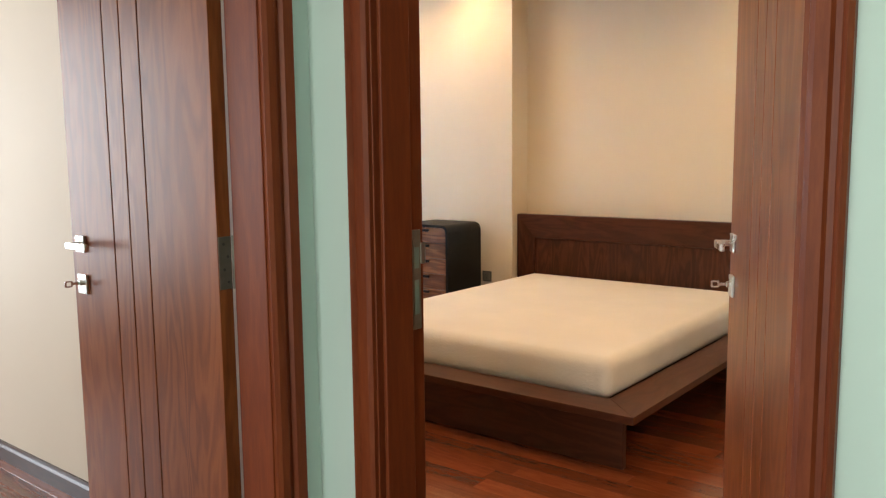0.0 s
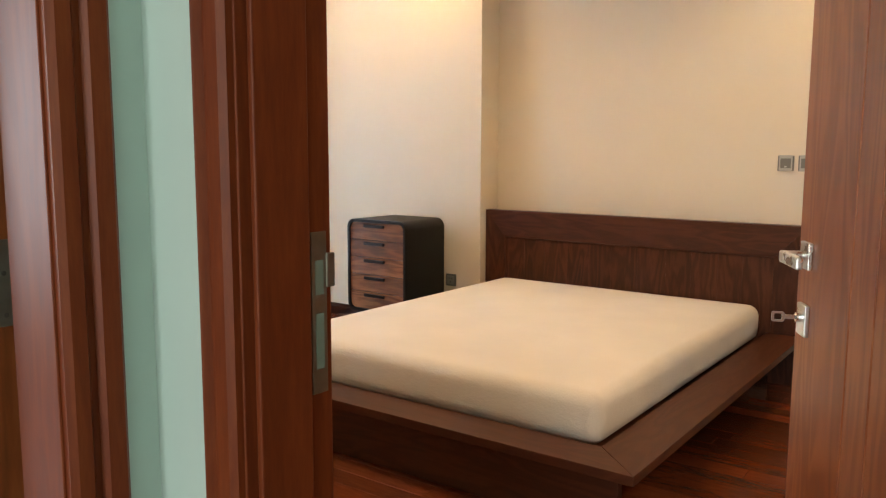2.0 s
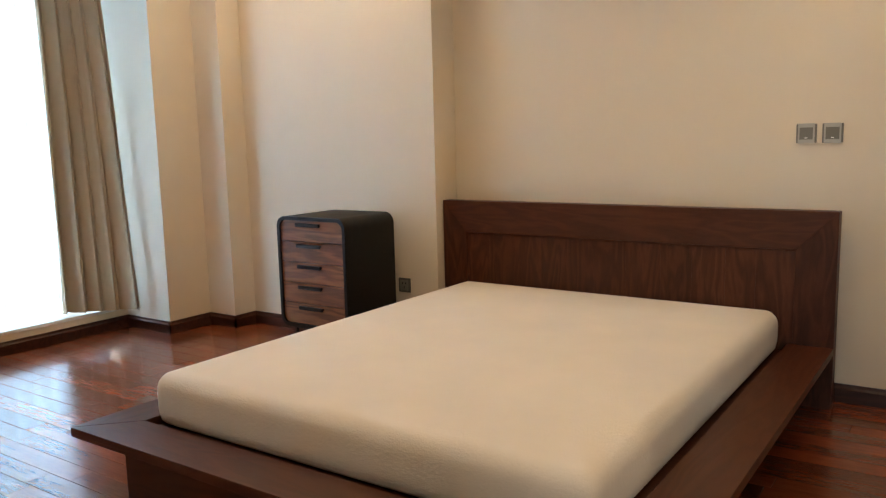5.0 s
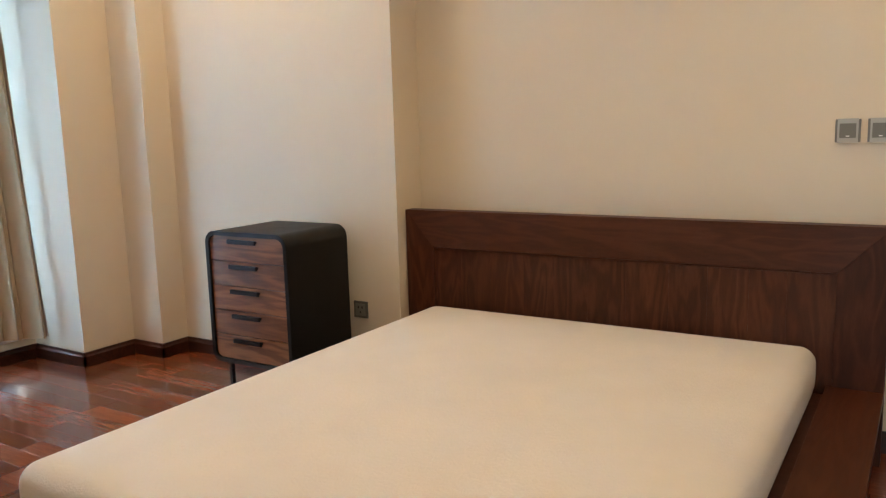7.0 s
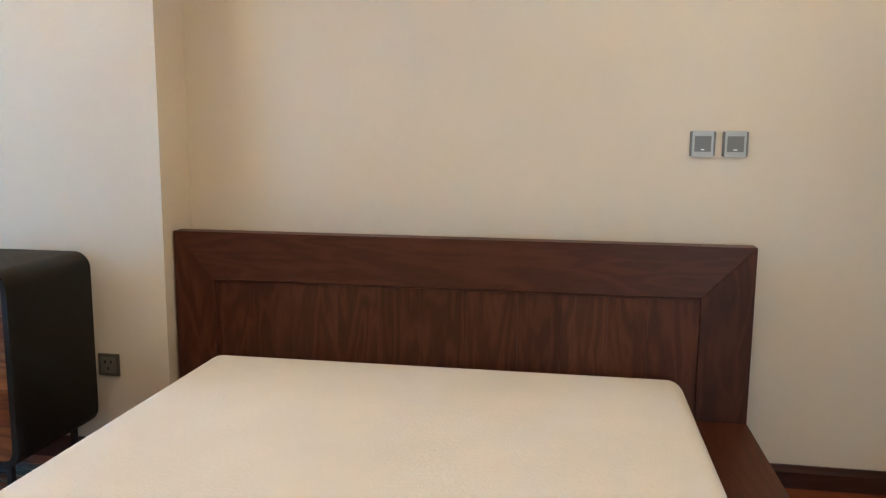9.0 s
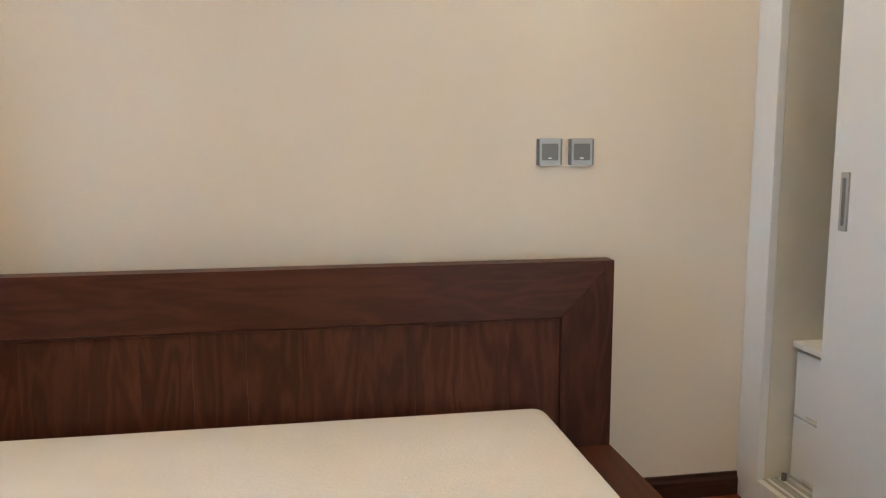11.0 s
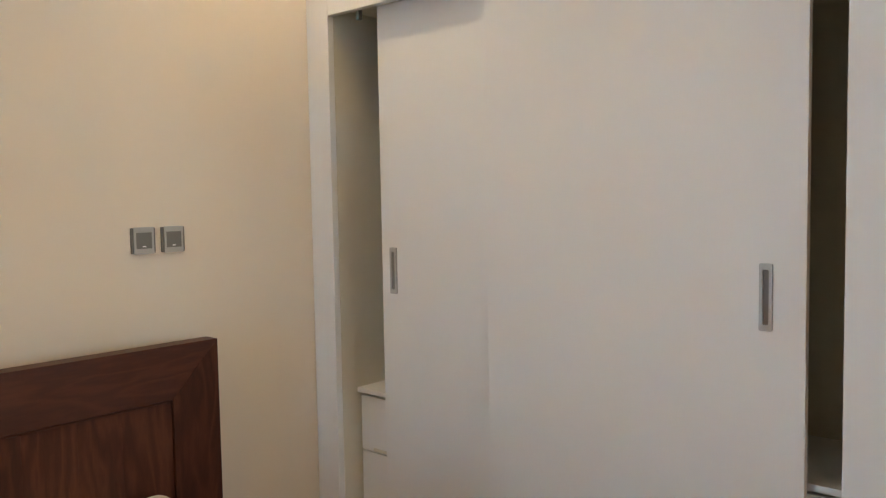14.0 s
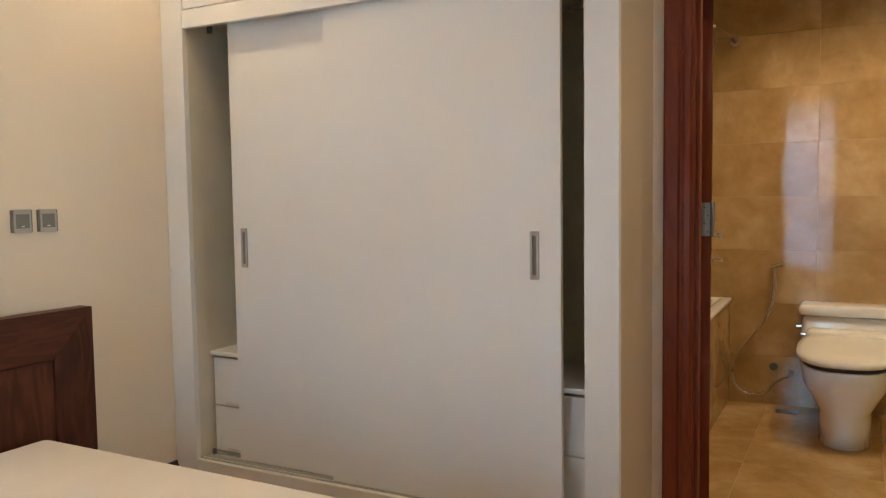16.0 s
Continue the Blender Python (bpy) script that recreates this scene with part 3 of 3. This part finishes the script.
def mattress():
    m = thing("mattress", (1.015, -1.04, 0.2), "bare cream mattress with a textured woven cover on the bed", "mattress")
    x0, x1, y0, y1, z0, z1 = 0.150, 1.866, -2.12, -0.012, 0.203, 0.401
    loops = []
    r = 0.064

    def outline(ins, z):
        pts = []
        R = max(0.02, 0.062 - ins)
        for cx, cy, a0 in ((x1 - ins - R, y1 - ins - R, 0), (x0 + ins + R, y1 - ins - R, 90), (x0 + ins + R, y0 + ins + R, 180), (x1 - ins - R, y0 + ins + R, 270)):
            for i in range(9):
                a = radians(a0 + 90 * i / 8)
                pts.append((cx + R * math.cos(a), cy + R * math.sin(a), z))
        return pts
    for ins, z in ((0.03, z0), (0.008, z0 + 0.02), (0.002, z0 + 0.05), (0.0, z0 + 0.075), (0.0, z1 - 0.08), (0.0, z1 - 0.07)):
        loops.append(outline(ins, z))
    for k in range(1, 9):
        a = radians(90 * k / 8)
        loops.append(outline(r * (1 - math.cos(a)), z1 - 0.067 + (r - 0.002) * math.sin(a)))
    loops.append(outline(0.14, z1 + 0.001))
    loops.append(outline(0.35, z1 + 0.003))
    loops.append(outline(0.6, z1 + 0.003))
    loops.append(outline(0.8, z1 + 0.003))
    part("base", loft([outline(0.06, z0 - 0.002), outline(0.06, z0 + 0.003)]), MATTRESS, m)
    part("cover", loft(loops), MATTRESS, m, "", True)


mattress()


# ---- chest of drawers ----
def chest():
    c = thing("chest_of_drawers", (-0.46, -0.4, FZ), "tall black chest with five brown wooden drawers and rounded corners", "chest of drawers")
    x0, x1, z0, z1, y0, y1 = -0.740, -0.225, 0.150, 0.787, -0.615, -0.185
    t = 0.02
    part("shell", ring(rounded(x0, x1, z0, z1, 0.06, 8), rounded(x0 + t, x1 - t, z0 + t, z1 - t, 0.042, 8), y0, y1), BLACK, c, "", True).data.set_sharp_from_angle(angle=radians(40))
    part("back", prism(rounded(x0 + t, x1 - t, z0 + t, z1 - t, 0.042, 8), "y", y1 - 0.02, y1 - 0.004), BLACK, c)
    part("inner_box", prism(rounded(x0 + t + 0.002, x1 - t - 0.002, z0 + t + 0.002, z1 - t - 0.002, 0.04, 8), "y", y0 + 0.035, y1 - 0.021), BLACK, c)
    zb, zt, n = z0 + t + 0.002, z1 - t - 0.002, 5
    h = (zt - zb) / n
    for i in range(n):
        a, b = zb + i * h + 0.002, zb + (i + 1) * h - 0.002
        xa, xb, R = x0 + t + 0.002, x1 - t - 0.002, 0.04
        pts = []
        if i == n - 1:
            pts = [(xa, a), (xb, a)] + [p for p in rounded(xa, xb, zb, zt, R, 6)[:14] if p[1] > a]
        elif i == 0:
            pts = [p for p in rounded(xa, xb, zb, zt, R, 6)[14:]] + [(xb, b), (xa, b)]
        else:
            pts = [(xa, a), (xb, a), (xb, b), (xa, b)]
        d = part("drawer", prism(pts, "y", y0 + 0.010, y0 + 0.034, 0.0008), OAK, c)
        xm = (x0 + x1) / 2 - 0.01
        bm = box(xm - 0.088, xm + 0.088, y0 - 0.016, y0 - 0.002, b - 0.030, b - 0.010, 0.003)
        box(xm - 0.080, xm - 0.068, y0 - 0.004, y0 + 0.011, b - 0.024, b - 0.014, 0.0, 2, bm)
        box(xm + 0.068, xm + 0.080, y0 - 0.004, y0 + 0.011, b - 0.024, b - 0.014, 0.0, 2, bm)
        part("handle", bm, BLACKMETAL, d, "black bar handle")
    for x in (x0 + 0.07, x1 - 0.07):
        for y in (y0 + 0.05, y1 - 0.05):
            part("leg", box(x - 0.010, x + 0.010, y - 0.010, y + 0.010, FZ, z0, 0.002), BLACKMETAL, c)
    for y in (y0 + 0.05, y1 - 0.05):
        part("stretcher", box(x0 + 0.08, x1 - 0.08, y - 0.008, y + 0.008, FZ + 0.0, FZ + 0.018, 0.002), BLACKMETAL, c)
    part("front_rail", box(x0 + 0.08, x1 - 0.08, y0 + 0.042, y0 + 0.058, z0 - 0.018, z0, 0.002), BLACKMETAL, c)


chest()


# ---- switches and socket ----
def light_switch(x, z):
    s = thing("light_switch", (x, YW, z), "silver framed square light switch on the cream wall", "switch", "switches over the bed")
    part("plate", box(x - 0.043, x + 0.043, YW - 0.010, YW, z - 0.043, z + 0.043, 0.002), GREY, s, "dark grey edged plate")
    part("frame", ring([(x + u * 0.035, z + v * 0.045) for u, v in ((1, 1), (-1, 1), (-1, -1), (1, -1))], [(x + u * 0.028, z + v * 0.027) for u, v in ((1, 1), (-1, 1), (-1, -1), (1, -1))], YW - 0.014, YW - 0.009), ALU, s, "silver face frame")
    r = part("rocker", box(x - 0.029, x + 0.029, YW - 0.013, YW - 0.009, z - 0.029, z + 0.029, 0.001), GREY, s, "grey rocker")
    part("indicator", box(x - 0.006, x + 0.006, YW - 0.0142, YW - 0.013, z - 0.022, z - 0.018), WHITE, r)


light_switch(1.914, 1.186)
light_switch(2.023, 1.186)
so = thing("wall_socket", (-0.25, JY, 0.333), "dark grey square power socket on the cream wall", "socket")
part("plate", box(-0.293, -0.207, JY - 0.010, JY, 0.290, 0.376, 0.003), SOCKET, so)
part("face", box(-0.281, -0.219, JY - 0.012, JY - 0.009, 0.302, 0.364, 0.002), GREY, so)
# no real holes: black blocks on the face paint their shade
for dx, dz in ((-0.012, 0.012), (0.012, 0.012), (0.0, -0.013)):
    part("pin_hole", box(-0.25 + dx - 0.003, -0.25 + dx + 0.003, JY - 0.0126, JY - 0.011, 0.333 + dz - 0.006, 0.333 + dz + 0.006), HOLE_SHADE, so)


# ---- wardrobe ----
def wardrobe():
    w = thing("wardrobe", (2.9, -0.9, FZ), "white built-in wardrobe with two sliding doors, partly open", "wardrobe")
    oy0, oy1, oz0, oz1 = -1.83, 0.030, 0.055, 2.025
    yL, yR = YW - 0.002, -1.952
    xf, xb = WF, 3.205
    part("side_frame", box(xf, xf + 0.03, oy1, yL, FZ, CZ - 0.002, 0.002), LACQ, w)
    part("side_frame", box(xf, xf + 0.03, yR, oy0, FZ, CZ - 0.002, 0.002), LACQ, w)
    part("header", box(xf + 0.001, xf + 0.03, oy0, oy1, oz1, 2.105, 0.002), LACQ, w)
    part("plinth", box(xf + 0.001, xf + 0.03, oy0, oy1, FZ, oz0, 0.002), LACQ, w)
    part("bottom", box(xf + 0.031, xb, oy0 - 0.02, oy1 + 0.02, FZ, oz0 - 0.002), LACQ, w)
    part("top_board", box(xf + 0.031, xb, oy0 - 0.02, oy1 + 0.02, 2.06, 2.10), INNER, w)
    part("side_board", box(xf + 0.031, xb, oy1, oy1 + 0.02, oz0, 2.058), INNER, w)
    part("side_board", box(xf + 0.031, xb, oy0 - 0.02, oy0, oz0, 2.058), INNER, w)
    part("back_board", box(xb - 0.012, xb - 0.001, oy0, oy1, oz0, 2.058), INNER, w)
    part("divider", box(2.76, xb - 0.013, -0.905, -0.885, oz0, 2.058), INNER, w)
    ym = (oy0 + oy1) / 2
    for a, b in ((oy0 + 0.004, ym - 0.002), (ym + 0.002, oy1 - 0.004)):
        part("upper_door", box(xf + 0.008, xf + 0.028, a, b, 2.112, CZ - 0.006, 0.003), LACQ, w)
    for x in (2.667, 2.697, 2.712, 2.742):
        part("track", box(x - 0.004, x + 0.004, oy0 + 0.001, oy1 - 0.001, oz0 - 0.002, oz0 + 0.006), ALU, w, "thin metal sliding track")
    for (ya, yb, x, yh) in ((-1.19, -0.172, 2.711, -0.236), (-1.735, -0.72, 2.670, -1.636)):
        d = part("sliding_door", box(x, x + 0.024, ya, yb, oz0 + 0.008, oz1 + 0.012, 0.002), LACQ, w)
        o = rounded(-0.017, 0.017, -0.088, 0.088, 0.004, 2)
        i = rounded(-0.008, 0.008, -0.072, 0.072, 0.004, 2)
        m4 = Matrix.Translation((x - 0.002, yh, 1.04)) @ pose(0, 0, 0, 0, 0, 90)
        h = part("recessed_handle", turned(ring(o, i, -0.0025, 0.004), m4), ALU, d, "silver recessed pull handle")
        part("cup", box(x - 0.0008, x + 0.001, yh - 0.010, yh + 0.010, 0.966, 1.114), GREY, h)
    xs = 2.762
    for k, (ya, yb) in enumerate(((-0.60, 0.052), (-1.842, -1.20))):
        part("shelf", box(xs - 0.012, xb - 0.013, ya, yb, 0.525, 0.545, 0.002), LACQ, w)
        zs = (0.515, 0.285, 0.065)
        for a, b in zip(zs, zs[1:]):
            dr = part("drawer", box(xs, xs + 0.02, ya + 0.02, yb - 0.03, b + 0.003, a - 0.003, 0.002), LACQ, w)
            part("grip", box(xs - 0.003, xs + 0.001, ya + 0.2, yb - 0.10, b + 0.006, b + 0.018, 0.001), INNER, dr)
    part("hanging_rail", cyl((2.95, oy0 + 0.001, 1.97), (2.95, oy1 - 0.001, 1.97), 0.013), STEEL, w, "steel hanging rail")
    part("rail_bracket", box(2.935, 2.965, oy1 - 0.012, oy1, 1.94, 2.058, 0.002), SOCKET, w)
    part("door_stop", box(2.735, 2.755, oy1 - 0.075, oy1 - 0.058, 2.014, 2.058, 0.002), SOCKET, w)
    part("roller", cyl((2.725, oy1 - 0.03, oz0 + 0.006), (2.725, oy1 - 0.03, oz0 + 0.03), 0.009), SOCKET, w)


wardrobe()


# ---- downlights and added fill lamps ----
def downlight(x, y, z):
    d = thing("downlight", (x, y, z), "small round recessed warm downlight, some added as unseen fill light", "downlight", "recessed downlights")
    loops = [[(x + r * math.cos(a * math.pi / 12), y + r * math.sin(a * math.pi / 12), z + h) for a in range(24)] for r, h in ((0.032, 0.0), (0.034, -0.006), (0.05, -0.007), (0.052, 0.0))]
    part("trim_ring", loft(loops, False), WHITE, d, "", True)
    part("diffuser", cyl((x, y, z - 0.004), (x, y, z - 0.001), 0.031, 20), LAMPGLOW, d)


for dx, dy in DOWNLIGHTS_AND_FILLS + BATH_LIGHTS:
    downlight(dx, dy, CZ)


# ---- bathroom ----
def toilet():
    t = thing("toilet", (4.78, -2.63, FZ), "cream white one-piece toilet with closed bidet lid", "toilet")
    cy = -2.63

    def oval(x0, x1, hw, z, sq=2.6, n=28):
        pts = []
        cx, a = (x0 + x1) / 2, (x1 - x0) / 2
        for i in range(n):
            u = 2 * math.pi * i / n
            c, s = math.cos(u), math.sin(u)
            k = (abs(c) ** sq + abs(s) ** sq) ** (-1 / sq)
            pts.append((cx + a * k * c, cy + hw * k * s, z))
        return pts
    part("bowl", loft([oval(4.365, 5.075, 0.132, FZ), oval(4.37, 5.075, 0.128, 0.05), oval(4.365, 5.075, 0.132, 0.12), oval(4.335, 5.095, 0.165, 0.18), oval(4.295, 5.115, 0.207, 0.25), oval(4.275, 5.125, 0.222, 0.35), oval(4.285, 5.125, 0.218, 0.362)]), PORC, t, "", True)
    part("seat", loft([oval(4.285, 4.855, 0.205, 0.364), oval(4.28, 4.855, 0.21, 0.372), oval(4.285, 4.855, 0.205, 0.384)]), SEAT_SHADE, t, "dark ring standing in for the shade under the lid", True)
    lid = loft([oval(4.268, 4.895, 0.233, 0.386), oval(4.262, 4.905, 0.238, 0.396), oval(4.268, 4.905, 0.235, 0.412), oval(4.295, 4.895, 0.205, 0.422), oval(4.425, 4.825, 0.12, 0.426)])
    part("lid", turned(lid, Matrix.Translation((4.275, cy, 0.38)) @ pose(0, 0, 0, 0, -4, 0) @ Matrix.Translation((-4.275, -cy, -0.38))), SEAT, t, "cream plastic lid", True)
    part("bidet_unit", box(4.805, 4.945, cy - 0.205, cy + 0.205, 0.372, 0.485, 0.03, 4), SEAT, t, "", True)
    part("tank", box(4.935, 5.165, cy - 0.235, cy + 0.235, 0.30, 0.545, 0.035, 4), PORC, t, "", True)
    part("tank_lid", box(4.915, 5.17, cy - 0.25, cy + 0.25, 0.547, 0.61, 0.025, 4), PORC, t, "", True)
    part("knob", cyl((4.865, cy + 0.205, 0.45), (4.865, cy + 0.235, 0.45), 0.011), CHROME, t, "chrome control knob")
    part("valve", cyl((5.015, cy + 0.235, 0.47), (5.015, cy + 0.265, 0.47), 0.012), CHROME, t, "chrome water valve")


toilet()


def bathtub():
    b = thing("bathtub", (4.35, -1.4, FZ), "white bathtub built in behind a marble side", "bathtub")
    y0, y1, x0, x1, z = -1.975, -1.002, 4.14, FAR - 0.012, 0.605
    for i in range(3):
        a = x1 - (i + 1) * 0.6
        part("side_tile", box(max(a, x0) + 0.001, x1 - i * 0.6 - 0.001, y0, y0 + 0.03, FZ + 0.002, z - 0.035, 0.0015), MARBLE, b, "polished beige marble side")
    part("end_panel", box(x0, x0 + 0.03, y0 + 0.031, y1, FZ + 0.002, z - 0.035), MARBLE, b)

    def lip(ins, h, R):
        return [(p[0], p[1], h) for p in rounded(x0 - 0.01 + ins, x1 - ins, y0 - 0.012 + ins, y1 - ins, R, 6)]
    part("basin", loft([lip(0.0, z - 0.035, 0.02), lip(0.0, z - 0.008, 0.02), lip(0.008, z, 0.02), lip(0.06, z, 0.05), lip(0.075, z - 0.02, 0.06), lip(0.12, 0.2, 0.1), lip(0.2, 0.14, 0.1)]), PORC, b, "", True)


bathtub()


def sprayer():
    s = thing("bidet_sprayer", (FAR - 0.02, -2.23, 0.8), "chrome hand sprayer with a hanging metal hose", "sprayer")
    y = -2.232
    part("holder", box(FAR - 0.045, FAR - 0.012, y - 0.014, y + 0.014, 0.665, 0.735, 0.004), CHROME, s)
    part("handle", cyl((FAR - 0.055, y, 0.66), (FAR - 0.05, y, 0.80), 0.011, 12), CHROME, s)
    part("nozzle", cyl((FAR - 0.05, y + 0.02, 0.80), (FAR - 0.07, y - 0.05, 0.825), 0.012, 12, 0.018), CHROME, s)
    ctrl = [(y, 0.66), (y + 0.01, 0.58), (y + 0.05, 0.48), (y + 0.13, 0.37), (y + 0.21, 0.26), (y + 0.235, 0.15), (y + 0.21, 0.06), (y + 0.14, 0.015), (y + 0.05, 0.03), (y - 0.01, 0.10), (y - 0.06, 0.13), (y - 0.10, 0.15)]
    pts = []
    for i in range(len(ctrl) - 1):
        p0, p1, p2, p3 = ctrl[max(i - 1, 0)], ctrl[i], ctrl[i + 1], ctrl[min(i + 2, len(ctrl) - 1)]
        for k in range(6):
            u = k / 6
            f = [0.5 * (2 * p1[j] + (p2[j] - p0[j]) * u + (2 * p0[j] - 5 * p1[j] + 4 * p2[j] - p3[j]) * u * u + (3 * p1[j] - p0[j] - 3 * p2[j] + p3[j]) * u ** 3) for j in (0, 1)]
            pts.append((FAR - 0.06, f[0], f[1]))
    part("hose", tube(pts, 0.009), CHROME, s, "ribbed chrome hose", True)
    part("angle_valve", cyl((FAR - 0.012, y - 0.10, 0.16), (FAR - 0.08, y - 0.10, 0.16), 0.018, 14), AGED, s)
    part("drain_cap", cyl((FAR - 0.012, y + 0.0, 0.19), (FAR - 0.03, y + 0.0, 0.19), 0.024, 16), SOCKET, s)


sprayer()
sh = thing("shower_arm", (FAR, -1.99, 2.17), "chrome wall shower arm with a small round head", "shower")
part("flange", cyl((FAR - 0.012, -1.99, 2.17), (FAR - 0.03, -1.99, 2.17), 0.03), CHROME, sh)
part("arm", tube([(FAR - 0.02, -1.99, 2.17), (FAR - 0.1, -1.97, 2.20), (FAR - 0.25, -1.92, 2.23), (FAR - 0.34, -1.89, 2.22)], 0.012), CHROME, sh, "", True)
part("head", cyl((FAR - 0.34, -1.89, 2.22), (FAR - 0.38, -1.88, 2.14), 0.02, 16, 0.055), CHROME, sh)
dn = thing("floor_drain", (5.02, -2.32, FZ), "dark rectangular floor drain cover", "drain")
part("grate", box(4.97, 5.06, -2.38, -2.26, FZ + 0.003, FZ + 0.008, 0.001), SOCKET, dn)


# ---- marble tiles ----
def shared(name, bm, material):
    return mesh_of(name, bm, material)


endwall = bpy.data.objects["wall_bath_end"]
TW, TH = 0.6, 0.325
tile_a = shared("tile", box(-0.006, 0.006, -TW / 2 + 0.0008, TW / 2 - 0.0008, -TH / 2 + 0.0008, TH / 2 - 0.0008, 0.001, 1), MARBLE)
for j in range(9):
    for i in range(5):
        o = new("tile", tile_a)
        o.location = (FAR - 0.006, -2.46 + TW / 2 + (i - 2) * TW, -0.071 + TH / 2 + j * TH)
        if o.location.z + TH / 2 > CZ + 0.2:
            o.location.z = CZ
        o.parent = endwall
floor_b = bpy.data.objects["floor_bath"]
tile_f = shared("floor_tile", box(-0.2992, 0.2992, -0.2992, 0.2992, -0.004, 0.004, 0.001, 1), MARBLE)
for i in range(4):
    for j in range(4):
        o = new("tile", tile_f)
        o.location = (FAR - 0.31 - i * 0.6, -1.30 - 0.6 * j, FZ + 0.0)
        o.parent = floor_b

# ---- floorboards ----
floor = tagged(new("floor"), "reddish brown polished hardwood strip floor", "floor", kind="structure")
PW, PL = 0.1, 0.8
lengths = {}


def board(length):
    """The plank mesh of this length, to the centimetre."""
    k = round(length, 2)
    if k not in lengths:
        lengths[k] = shared("plank", box(-k / 2 + 0.0006, k / 2 - 0.0006, -PW / 2 + 0.0005, PW / 2 - 0.0005, -0.012, 0.0, 0.0012, 1), FLOORX)
    return lengths[k]


rnd = random.Random(11)
for j in range(40):
    y = 0.15 - PW / 2 - j * PW
    off = rnd.uniform(0, PL)
    for i in range(8):
        x = WX + off + (i - 0.5) * PL
        xa, xb = max(x - PL / 2, WX), min(x + PL / 2, 3.16)
        if xb - xa < 0.03 or (x > 3.0 and y > -1.9) or (y > -0.1 and x < 0):
            continue
        o = new("plank", board(xb - xa))
        o.location = ((xa + xb) / 2, y, FZ + rnd.uniform(-0.0004, 0.0002))
        o.parent = floor
rest = bmesh.new()
for j in range(44):
    y = -3.90 - j * PW
    off = rnd.uniform(0, PL)
    for i in range(9):
        x = -2.3 + off + (i - 0.5) * PL
        xa, xb = max(x - PL / 2, -2.3), min(x + PL / 2, 4.3)
        if xb - xa < 0.02:
            continue
        c = [rest.verts.new(((xa + xb) / 2 + sx * ((xb - xa) / 2 - 0.0006), y + sy * (PW / 2 - 0.0006), FZ)) for sx, sy in ((-1, -1), (1, -1), (1, 1), (-1, 1))]
        d = [rest.verts.new((v.co.x, v.co.y, FZ - 0.012)) for v in c]
        rest.faces.new(c)
        for k in range(4):
            rest.faces.new((c[k], d[k], d[(k + 1) % 4], c[(k + 1) % 4]))
tagged(part("floor_planks", rest, FLOORX, floor), kind="stuff")
